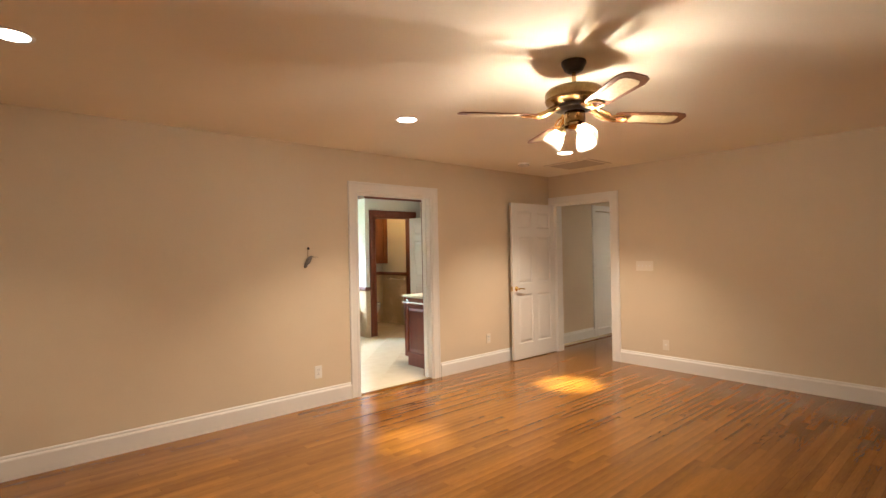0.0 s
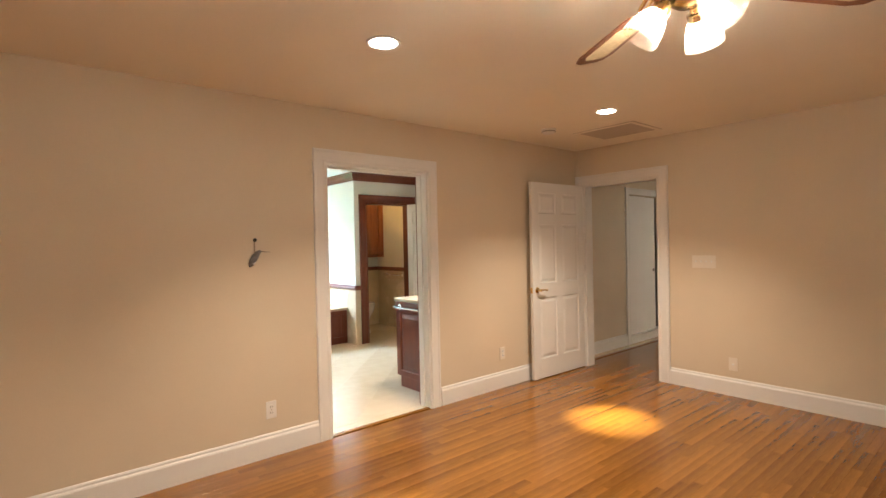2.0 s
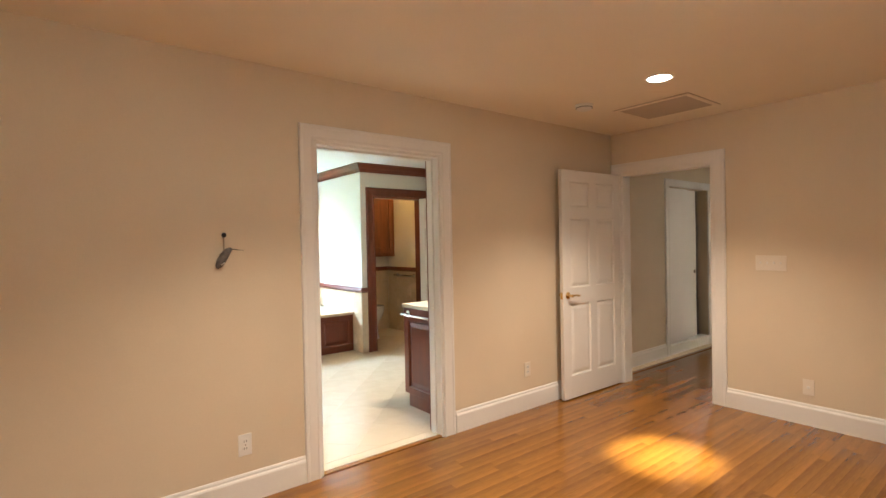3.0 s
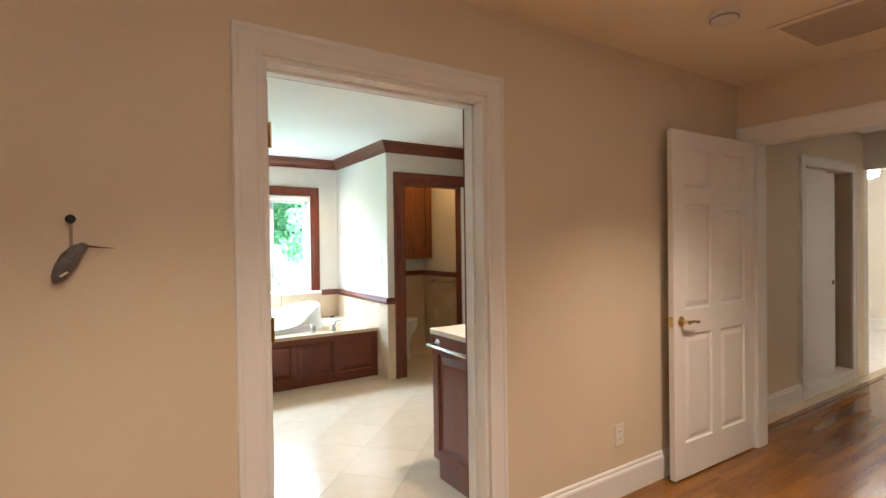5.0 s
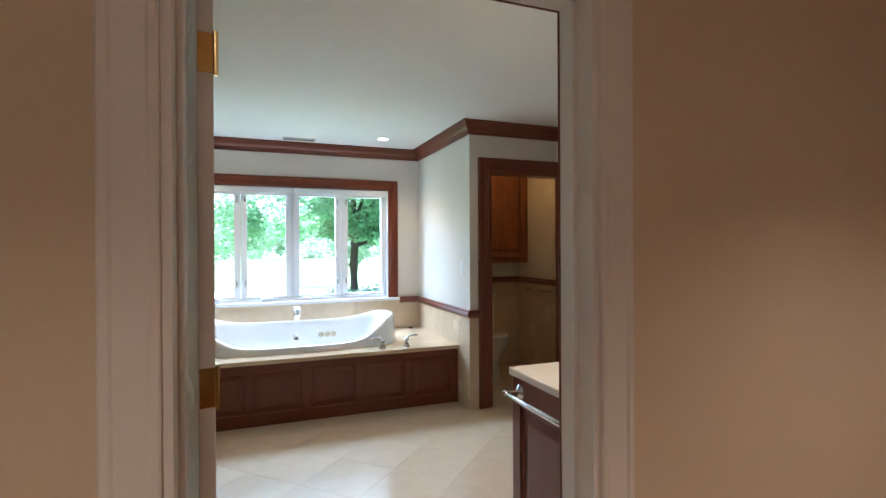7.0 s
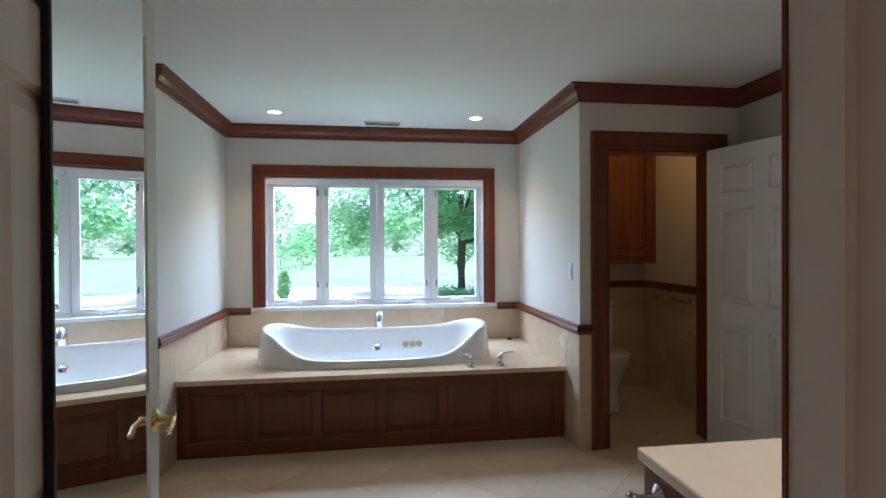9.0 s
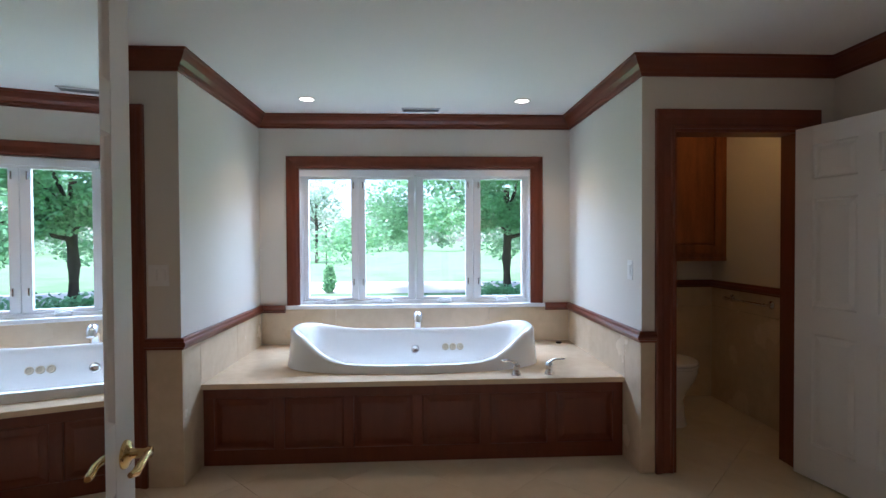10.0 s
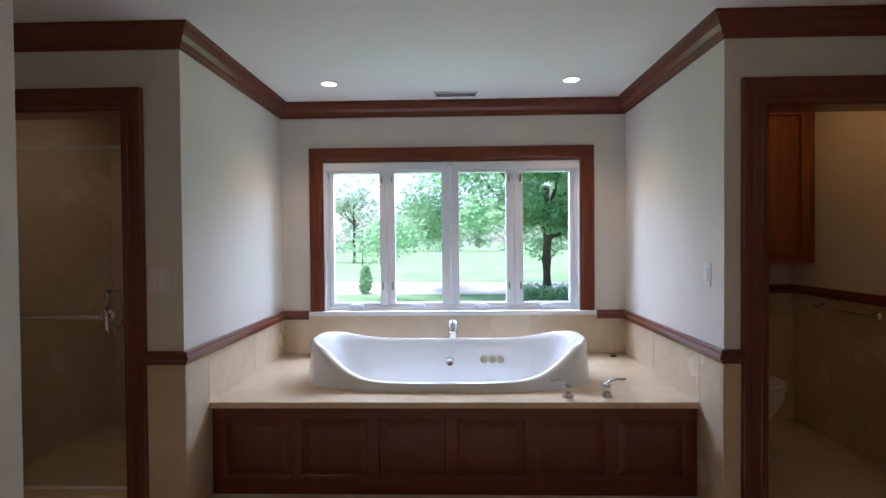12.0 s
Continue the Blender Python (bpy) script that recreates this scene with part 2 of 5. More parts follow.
def sweep(path, prof, put, closed=False):
    """Sweeps a profile of (offset, height) along a flat polyline with mitred corners; offset is to the left of the path. put maps (u, v, h) to a place."""
    bm = bmesh.new()
    n = len(path)
    rings = []
    for k in range(n):
        p = Vector(path[k])
        a = Vector(path[k - 1]) if (k > 0 or closed) else None
        b = Vector(path[(k + 1) % n]) if (k < n - 1 or closed) else None
        d1 = (p - a).normalized() if a is not None else (b - p).normalized()
        d2 = (b - p).normalized() if b is not None else d1
        n1, n2 = Vector((-d1.y, d1.x)), Vector((-d2.y, d2.x))
        m = (n1 + n2).normalized()
        m /= max(0.3, m.dot(n1))
        rings.append([bm.verts.new(put(p.x + m.x * o, p.y + m.y * o, h)) for o, h in prof])
    pairs = list(zip(rings, rings[1:])) + ([(rings[-1], rings[0])] if closed else [])
    for a, b in pairs:
        for j in range(len(prof)):
            bm.faces.new((a[j], a[(j + 1) % len(prof)], b[(j + 1) % len(prof)], b[j]))
    if not closed:
        bm.faces.new(rings[0])
        bm.faces.new(rings[-1])
    return bm


def flat(u, v, h):
    return (u, v, h)


def structure(ob, label, category):
    return tagged(ob, label, category, kind="structure")


# ---- plan ----
XW, XE = -0.15, 6.81            # bedroom, west and east faces
YS, YN = -0.50, 5.06            # bedroom, south and north faces
H = 2.445                       # ceilings
YB = 5.180                       # bathroom face of the wall between
AX0, AX1, AH = 3.670, 4.632, 2.045
BY0, BY1 = 4.10, 4.955
BXW, BXE, CXE = 1.55, 6.70, 6.80           # bathroom west and east faces
YF = 7.865                       # front of alcove walls
AL, AR, YBK = 2.895, 5.533, 9.26  # alcove sides and back
T = 0.13
SX0, SX1, SH = 1.80, 2.615, 2.053
CX0, CX1, CH = 5.722, 6.49, 2.032
WX0, WX1, WZ0, WZ1 = 3.225, 5.19, 0.847, 1.997
FZ = 0.010                      # bathroom floor

# walls of the bedroom
structure(part("wall_north", boxes([(XW - T, AX0, YN, YB, 0, H), (AX1, XE, YN, YB, 0, H), (AX0, AX1, YN, YB, AH, H)]), PAINT), "greige painted bedroom wall with bathroom doorway", "wall")
structure(part("wall_east", boxes([(XE, XE + 0.12, YS - T, BY0, 0, H), (XE, XE + 0.12, BY1, YN + 0.16, 0, H), (XE, XE + 0.12, BY0, BY1, AH, H)]), PAINT), "greige painted wall with hall doorway", "wall")
structure(part("wall_west", box(XW - T, XW, YS, YN, 0, H), PAINT), "plain greige painted bedroom wall", "wall")
structure(part("wall_south", box(XW - T, XE, YS - T, YS, 0, H), PAINT), "plain greige painted bedroom wall", "wall")


structure(part("ceiling", box(XW - T, XE + 0.12, YS - T, YB, H, H + 0.12), CEIL), "warm white painted plaster ceiling", "ceiling")
structure(part("ceiling_bath", box(BXW - T, 7.0, YB, YBK + 0.2, H, H + 0.12), BATHCEIL), "white painted bathroom ceiling", "ceiling")

# walls of the bathroom, alcove, shower and toilet room
structure(part("wall_bath_facing", boxes([(BXW, AX0 - 0.1, YB, YB + 0.012, 0, H), (AX1 + 0.1, BXE, YB, YB + 0.012, 0, H), (AX0 - 0.1, AX1 + 0.1, YB, YB + 0.012, AH + 0.1, H)]), BATHWALL), "white painted bathroom wall face", "wall")
structure(part("wall_bath_west", box(BXW - T, BXW, YB, YBK + 0.2, 0, H), BATHWALL), "white painted bathroom wall", "wall")
structure(part("wall_bath_east", boxes([(BXE, BXE + T, YB, YF + T, 0, H), (CXE, CXE + T, YF + T, YBK + 0.2, 0, H)]), BATHWALL), "white painted bathroom wall", "wall")
structure(part("wall_alcove_left", boxes([(SX1, AL, YF, YF + T, 0, H), (BXW, SX0, YF, YF + T, 0, H), (SX0, SX1, YF, YF + T, SH, H), (AL - T, AL, YF + T, YBK, 0, H)]), BATHWALL), "white painted wall beside the tub with shower doorway", "wall")
structure(part("wall_alcove_right", boxes([(AR, CX0, YF, YF + T, 0, H), (CX1, BXE, YF, YF + T, 0, H), (CX0, CX1, YF, YF + T, CH, H), (AR, AR + T, YF + T, YBK, 0, H)]), BATHWALL), "white painted wall beside the tub with toilet room doorway", "wall")
structure(part("wall_window", boxes([(BXW, WX0, YBK, YBK + 0.2, 0, H), (WX1, CXE, YBK, YBK + 0.2, 0, H), (WX0, WX1, YBK, YBK + 0.2, 0, WZ0), (WX0, WX1, YBK, YBK + 0.2, WZ1, H)]), BATHWALL), "white painted outer wall with window opening", "wall")

# hall and the room beyond it
HY0, HY1, HX1 = 3.70, 5.20, 9.55
structure(part("wall_hall_north", boxes([(XE + 0.12, 8.20, HY1, HY1 + 0.12, 0, H), (9.22, HX1, HY1, HY1 + 0.12, 0, H), (8.20, 9.22, HY1, HY1 + 0.12, 2.03, H)]), PAINT), "white painted hall wall with closet opening", "wall")
structure(part("wall_hall_south", box(XE + 0.12, 13.2, HY0 - 0.12, HY0, 0, H), BATHWALL), "plain white painted hall wall", "wall")
structure(part("wall_hall_end", boxes([(HX1, HX1 + 0.12, HY0, HY1 + 0.12, 2.08, H), (HX1, HX1 + 0.12, HY1, HY1 + 2.0, 0, 2.08)]), BATHWALL), "white wall and lintel closing the hall", "wall")
structure(part("wall_far_room", boxes([(13.0, 13.12, HY0, 7.3, 0, H), (HX1 + 0.12, 13.0, 7.2, 7.3, 0, H)]), BATHWALL), "white wall of the room beyond the hall", "wall")
structure(part("wall_closet", boxes([(7.9, 9.5, 5.9, 6.0, 0, H), (7.8, 7.9, 5.32, 6.0, 0, H), (9.4, 9.5, 5.32, 5.9, 0, H)]), BATHWALL), "plain inside wall of the hall closet", "wall")
structure(part("ceiling_hall", box(XE + 0.12, 13.2, HY0 - 0.12, 7.4, H, H + 0.12), BATHCEIL), "white hall ceiling", "ceiling")
structure(part("floor_far_room", box(HX1 + 0.06, 13.2, HY0, 7.3, -0.08, 0.004), CARPET), "pale carpet in the room beyond", "floor")
structure(part("floor_closet", box(7.9, 9.5, HY1 + 0.10, 5.9, -0.08, 0.09), OAKREST), "wooden floor inside the hall closet", "floor")

# floors: base slabs, boards and tiles are laid at the end
floor_bed = structure(part("floor", boxes([(XW, XE, YS, YN, -0.10, -0.004), (XE, HX1 + 0.06, HY0, HY1, -0.10, -0.004), (AX0, AX1, YN, YB - 0.02, -0.10, -0.006)]), GAP), "glossy golden oak strip floor", "floor")
floor_bath = structure(part("floor_bath", box(BXW, CXE, YB - 0.02, YBK, -0.10, FZ - 0.003), GROUT), "polished cream marble tile floor laid diagonally", "floor")


# ---- trim ----
def moulding(name, path, prof, material, label, closed=False):
    return structure(part(name, sweep(path, prof, flat, closed), material), label, "trim")


BASEPROF = [(o, h * 1.06) for o, h in [(0, 0), (0.016, 0), (0.016, 0.118), (0.013, 0.126), (0.008, 0.132), (0.008, 0.142), (0.004, 0.150), (0, 0.152)]]
moulding("baseboard", [(AX0 - 0.09, YN), (XW, YN), (XW, YS), (XE, YS), (XE, BY0 - 0.10)], BASEPROF, TRIM, "tall white painted baseboard")
moulding("baseboard", [(XE - 0.02, YN), (AX1 + 0.11, YN)], BASEPROF, TRIM, "tall white painted baseboard")
moulding("baseboard", [(8.13, HY1), (XE + 0.12, HY1)], BASEPROF, TRIM, "tall white painted baseboard")
moulding("baseboard", [(13.0, HY0), (13.0, 7.2), (HX1 + 0.12, 7.2)], BASEPROF, TRIM, "tall white painted baseboard")

CROWN = [(0, 2.335), (0.010, 2.335), (0.012, 2.352), (0.020, 2.357), (0.026, 2.372), (0.046, 2.392), (0.060, 2.415), (0.066, 2.428), (0.078, 2.432), (0.080, 2.4445), (0, 2.4445)]
crown_path = [(BXE, YB + 0.012), (BXE, YF), (AR, YF), (AR, YBK), (AL, YBK), (AL, YF), (BXW, YF), (BXW, YB + 0.012)]
moulding("crown_moulding", crown_path, CROWN, CHERRYX, "dark red cherry crown moulding under the ceiling", True)

RAIL = [(0, 0.785), (0.010, 0.785), (0.013, 0.797), (0.024, 0.803), (0.028, 0.815), (0.024, 0.826), (0.016, 0.832), (0.014, 0.844), (0.008, 0.849), (0, 0.849)]
RAIL = [(o + 0.012, h) if o else (0.0, h) for o, h in RAIL]
moulding("chair_rail", [(CX0 - 0.110, YF), (AR, YF), (AR, YBK), (WX1 + 0.125, YBK)], RAIL, CHERRYX, "dark red cherry chair rail above the tile")
moulding("chair_rail", [(WX0 - 0.12, YBK), (AL, YBK), (AL, YF), (SX1 + 0.095, YF)], RAIL, CHERRYX, "dark red cherry chair rail above the tile")
WCRAIL = [(o, h + 0.185) for o, h in RAIL]
moulding("chair_rail", [(CXE, YF + T), (CXE, YBK), (AR + T, YBK), (AR + T, YF + T)], WCRAIL, CHERRYX, "dark cherry chair rail in the toilet room")


# ---- door and window casings ----
def casing(name, u0, u1, h, put, w, material, label, style="flat"):
    if style == "flat":
        prof = [(0, 0), (0, 0.015), (0.004, 0.018), (w * 0.16, 0.018), (w * 0.22, 0.0155), (w * 0.76, 0.0165), (w * 0.82, 0.021), (w * 0.96, 0.021), (w, 0.017), (w, 0)]
    else:
        prof = [(0, 0), (0, 0.012), (0.008, 0.018), (0.018, 0.019), (0.024, 0.014), (w * 0.55, 0.017), (w * 0.72, 0.024), (w * 0.93, 0.028), (w, 0.022), (w, 0)]
    bm = sweep([(u0, 0), (u0, h), (u1, h), (u1, 0)], prof, put)
    return structure(part(name, bm, material), label, "trim")


casing("casing_bathroom_door", AX0, AX1, AH, lambda u, v, o: (u, YN - o, max(v, 0.0)), 0.096, TRIM, "wide white painted door casing")
casing("casing_bathroom_door", AX0, AX1, AH, lambda u, v, o: (u, YB + 0.012 + o, max(v, 0.012)), 0.095, CHERRY, "red cherry door casing on the bathroom side", "round")
casing("casing_hall_door", BY0, BY1, AH, lambda u, v, o: (XE - o, u, max(v, 0.0)), 0.103, TRIM, "wide white painted door casing")
casing("casing_shower", SX0, SX1, SH, lambda u, v, o: (u, YF - o, max(v, 0.012)), 0.095, CHERRY, "red cherry casing round the shower door", "round")
casing("casing_toilet_room", CX0, CX1, CH, lambda u, v, o: (u, YF - o, max(v, 0.012)), 0.112, CHERRY, "red cherry casing round the toilet room door", "round")
casing("casing_closet", 8.20, 9.22, 2.03, lambda u, v, o: (u, HY1 - o, max(v, 0.002)), 0.09, TRIM, "white painted closet casing")


def jamb(name, rows, material, label):
    return structure(part(name, boxes(rows), material), label, "trim")


j = 0.018
jamb("jamb_bathroom_door", [(AX0 - 0.002, AX0 + j, YN - 0.004, YB + 0.016, 0, AH), (AX1 - j, AX1 + 0.002, YN - 0.004, YB + 0.016, 0, AH), (AX0 + j, AX1 - j, YN - 0.004, YB + 0.016, AH - j, AH + 0.002),
                            (AX0 + j, AX0 + j + 0.012, YN + 0.06, YN + 0.11, 0, AH - j), (AX1 - j - 0.012, AX1 - j, YN + 0.06, YN + 0.11, 0, AH - j), (AX0 + j, AX1 - j, YN + 0.06, YN + 0.11, AH - j - 0.012, AH - j)], TRIM, "white painted door jamb with stop")
jamb("jamb_bathroom_edge", [(AX1 - j - 0.003, AX1 + 0.01, YB + 0.0165, YB + 0.022, 0.012, AH - j), (AX0 + j, AX1 - j - 0.003, YB + 0.0165, YB + 0.022, AH - j - 0.003, AH)], CHERRY, "thin cherry edge of the door jamb")
jamb("jamb_hall_door", [(XE - 0.004, XE + 0.124, BY0 - 0.002, BY0 + j, 0, AH), (XE - 0.004, XE + 0.124, BY1 - j, BY1 + 0.002, 0, AH), (XE - 0.004, XE + 0.124, BY0 + j, BY1 - j, AH - j, AH + 0.002),
                        (XE + 0.05, XE + 0.09, BY0 + j, BY0 + j + 0.012, 0, AH - j)], TRIM, "white painted door jamb")
jamb("jamb_toilet_room", [(CX0 - 0.002, CX0 + j, YF - 0.006, YF + T + 0.004, FZ, CH), (CX1 - j, CX1 + 0.002, YF - 0.006, YF + T + 0.004, FZ, CH), (CX0 + j, CX1 - j, YF - 0.006, YF + T + 0.004, CH - j, CH + 0.002)], CHERRY, "red cherry door jamb")
jamb("jamb_shower", [(SX0 - 0.002, SX0 + j, YF - 0.006, YF + T + 0.004, FZ, SH), (SX1 - j, SX1 + 0.002, YF - 0.006, YF + T + 0.004, FZ, SH), (SX0 + j, SX1 - j, YF - 0.006, YF + T + 0.004, SH - j, SH + 0.002)], CHERRY, "red cherry jamb of the shower opening")
jamb("shower_curb", [(SX0 + j, SX1 - j, YF - 0.003, YF + T, 0, 0.125)], SLAB, "cream marble shower curb")
jamb("closet_sill", [(8.20, 9.22, HY1 - 0.014, HY1 + 0.12, 0, 0.12)], TRIM, "white raised closet sill")


# ---- doors ----
def lever(parent, x, y, z, side, turn):
    """Brass lever handle: rosette, neck and lever, on the face whose outward direction along y is side; the lever points along turn (+1 or -1 in x)."""
    m = Matrix.Translation((x, y, z)) @ Matrix.Rotation(radians(-90 * side), 4, "X")
    h = part("door_handle", lathe(bmesh.new(), [(0.0, 0.0), (0.031, 0.0), (0.031, 0.004), (0.027, 0.009), (0.016, 0.012), (0.011, 0.018), (0.010, 0.040), (0.013, 0.046), (0.013, 0.054), (0.0, 0.058)], m), BRASS, parent, "polished brass lever handle", True)
    y1 = y + side * 0.048
    part("lever", tube(bmesh.new(), [(x, y1, z), (x + turn * 0.03, y1 + side * 0.004, z + 0.003), (x + turn * 0.06, y1 + side * 0.006, z + 0.002), (x + turn * 0.09, y1 + side * 0.004, z - 0.005), (x + turn * 0.108, y1, z - 0.002)], [0.009, 0.008, 0.008, 0.009, 0.006]), BRASS, h, "curved brass lever", True)


def panel_door(name, w, h, t, label, both=True):
    """A six-panel door along +x from its hinge edge at the origin, faces at y = 0 and y = t."""
    d = base(name)
    st, mid = 0.105, 0.10
    rails = [(0, 0.20), (0.83, 0.98), (1.59, 1.70), (h - 0.105, h)]
    rows = [(0, st, 0, t, 0, h), (w - st, w, 0, t, 0, h), (w / 2 - mid / 2, w / 2 + mid / 2, 0.0006, t - 0.0006, 0.01, h - 0.01)] + [(st, w - st, 0.0003, t - 0.0003, a, b) for a, b in rails]
    part("leaf", boxes(rows, 0.0015), TRIM, d)
    for (a, b) in zip(rails, rails[1:]):
        z0, z1 = a[1], b[0]
        for x0, x1 in ((st, w / 2 - mid / 2), (w / 2 + mid / 2, w - st)):
            bm = bmesh.new()
            for y, s in ((t / 2, -1), (t / 2, 1)):
                ring = []
                for inset, depth in ((-0.001, t / 2 - 0.001), (0.006, t / 2 - 0.011), (0.016, t / 2 - 0.012), (0.042, t / 2 - 0.004), (0.05, t / 2 - 0.0035)):
                    ring.append([bm.verts.new((px, y + s * depth, pz)) for px, pz in ((x0 + inset, z0 + inset), (x1 - inset, z0 + inset), (x1 - inset, z1 - inset), (x0 + inset, z1 - inset))])
                for p, q in zip(ring, ring[1:]):
                    for k in range(4):
                        bm.faces.new((p[k], p[(k + 1) % 4], q[(k + 1) % 4], q[k]))
                bm.faces.new(ring[-1])
            part("panel", bm, TRIM, d)
    tagged(d, label, "door")
    d["kind"] = "structure"
    return d


def hinge_set(parent, x, y, zs):
    for z in zs:
        hh = part("hinge", boxes([(x - 0.0025, x, y + 0.001, y + 0.034, z - 0.045, z + 0.045)], 0.0008), BRASS, parent, "worn brass butt hinge")
        part("hinge_pin", tube(bmesh.new(), [(x - 0.004, y - 0.004, z - 0.05), (x - 0.004, y - 0.004, z + 0.05)], 0.006), BRASS, hh)


# hall door, swung back towards the wall
d1 = panel_door("door_1", 0.875, 2.022, 0.035, "white six-panel door standing open against the wall")
lever(d1, 0.875 - 0.065, 0.035, 0.915, 1, -1)
lever(d1, 0.875 - 0.065, 0.0, 0.915, -1, -1)
part("latch_plate", boxes([(0.875, 0.8765, 0.006, 0.029, 0.885, 0.945)]), BRASS, d1)
d1.matrix_basis = pose(6.772, 4.985, 0.012, 0, 0, 179.3)

# bathroom door, open into the bathroom, with a mirror on its inner face
LA = 0.945
d2 = panel_door("door_2", LA, 2.015, 0.035, "white panelled door standing open with tall mirror")
lever(d2, LA - 0.06, 0.0, 0.895, -1, -1)
lever(d2, LA - 0.06, 0.035, 0.895, 1, -1)
hinge_set(d2, 0.0, 0.0, (0.30, 1.045, 1.80))
mirror = part("mirror", boxes([(0.232, 0.762, -0.010, -0.004, 0.16, 1.96)], 0.001), MIRROR, d2, "tall frameless door mirror")
part("mirror_edge", boxes([(0.223, 0.2315, -0.0112, -0.001, 0.158, 1.962)]), BLACK, d2, "dark mirror edge")
d2.matrix_basis = pose(3.744, 5.275, 0.022, 0, 0, 100.7)

# toilet room door
d3 = panel_door("door_3", 0.785, 2.0, 0.035, "white panelled toilet room door standing open")
lever(d3, 0.785 - 0.06, 0.0, 0.92, -1, -1)
d3.matrix_basis = pose(6.425, 7.820, 0.02, 0, 0, -78) 


# ---- bathroom window ----
win = base("window_1")
part("window_frame", boxes([(WX0, WX0 + 0.03, YBK + 0.04, YBK + 0.16, WZ0, WZ1), (WX1 - 0.03, WX1, YBK + 0.04, YBK + 0.16, WZ0, WZ1), (WX0 + 0.03, WX1 - 0.03, YBK + 0.04, YBK + 0.16, WZ0, WZ0 + 0.03), (WX0 + 0.03, WX1 - 0.03, YBK + 0.04, YBK + 0.16, WZ1 - 0.03, WZ1),
                            (4.198, 4.208, YBK + 0.035, YBK + 0.16, WZ0 + 0.03, WZ1 - 0.03)]), VINYL, win)
panes = [(3.290, 3.652), (3.770, 4.136), (4.270, 4.635), (4.766, 5.126)]
sash_x = [(WX0 + 0.03, 3.712), (3.712, 4.198), (4.208, 4.700), (4.700, WX1 - 0.03)]
for (g0, g1), (s0, s1) in zip(panes, sash_x):
    z0, z1, gz0, gz1 = WZ0 + 0.03, WZ1 - 0.03, 0.905, 1.915
    y0, y1 = YBK + 0.05, YBK + 0.10
    sash = part("sash", boxes([(s0 + 0.002, g0, y0, y1, z0 + 0.002, z1 - 0.002), (g1, s1 - 0.002, y0, y1, z0 + 0.002, z1 - 0.002), (g0, g1, y0, y1, z0 + 0.002, gz0), (g0, g1, y0, y1, gz1, z1 - 0.002)], 0.003), VINYL, win)
    pane = part("pane", box(g0 - 0.004, g1 + 0.004, y0 + 0.022, y0 + 0.026, gz0 - 0.004, gz1 + 0.004), GLASS, sash, "clear glass pane")
    pane.visible_shadow = False
    for zz in (gz0 + 0.13, gz1 - 0.05):
        xx = g1 + 0.02 if s0 < 3.3 or 4.2 < s0 < 4.6 else g0 - 0.02
        part("sash_lock", boxes([(xx - 0.006, xx + 0.006, y0 - 0.012, y0, zz - 0.03, zz + 0.03)], 0.003), CHROME, sash)
    cx = (g0 + g1) / 2
    cr = part("crank", boxes([(cx - 0.055, cx + 0.055, y0 - 0.026, y0, z0 - 0.024, z0 + 0.010)], 0.008), VINYL, win, "white folding window crank")
    part("crank_arm", tube(bmesh.new(), [(cx - 0.05, y0 - 0.026, z0 + 0.006), (cx, y0 - 0.034, z0 + 0.018), (cx + 0.045, y0 - 0.03, z0 + 0.006)], 0.007), VINYL, cr)
part("window_sill", box(WX0 - 0.115, WX1 + 0.118, YBK - 0.035, YBK + 0.05, 0.815, WZ0, 0.004), VINYL, win, "white window stool")
tagged(win, "white four-casement window looking onto a lawn", "window", kind="structure")
cas = sweep([(WX0, WZ0), (WX0, WZ1), (WX1, WZ1), (WX1, WZ0)], [(0, 0), (0, 0.010), (0.014, 0.016), (0.03, 0.013), (0.06, 0.017), (0.085, 0.026), (0.10, 0.028), (0.105, 0.02), (0.105, 0)], lambda u, v, o: (u, YBK - o, v))
structure(part("casing_window", cas, CHERRY), "red cherry window casing", "trim")
structure(part("casing_window_inner", boxes([(WX0 + 0.0005, WX0 + 0.008, YBK + 0.001, YBK + 0.039, WZ0 + 0.001, WZ1), (WX1 - 0.008, WX1 - 0.0005, YBK + 0.001, YBK + 0.039, WZ0 + 0.001, WZ1)]), VINYL), "white window reveal", "trim")
for x0, x1 in ((WX0 + 0.012, 4.193), (4.213, WX1 - 0.012)):
    sh = base("roller_shade", (x0 + x1) / 2, YBK + 0.02, 1.92)
    w = (x1 - x0) / 2
    part("headrail", box(-w, w, -0.034, 0.015, 0.010, 0.068, 0.004), VINYL, sh)
    part("fabric", box(-w + 0.004, w - 0.004, -0.014, -0.006, -0.008, 0.012), SHADECLOTH, sh)
    tagged(sh, "white roller shade drawn up at window head", "window shade", "window shades")
cd = part("shade_cord", tube(bmesh.new(), [(WX0 + 0.016, YBK - 0.006, 1.95), (WX0 + 0.014, YBK - 0.008, 1.3), (WX0 + 0.008, YBK - 0.006, 0.90)], 0.002, 6), VINYL)
tagged(cd, "thin white shade cord hanging beside the window", "cord")


# ---- tub surround ----
surround = base("tub_surround", 0, 0, 0)
DF, DZ = 8.085, 0.520
tub_cx, tub_cy = 4.19, 8.63


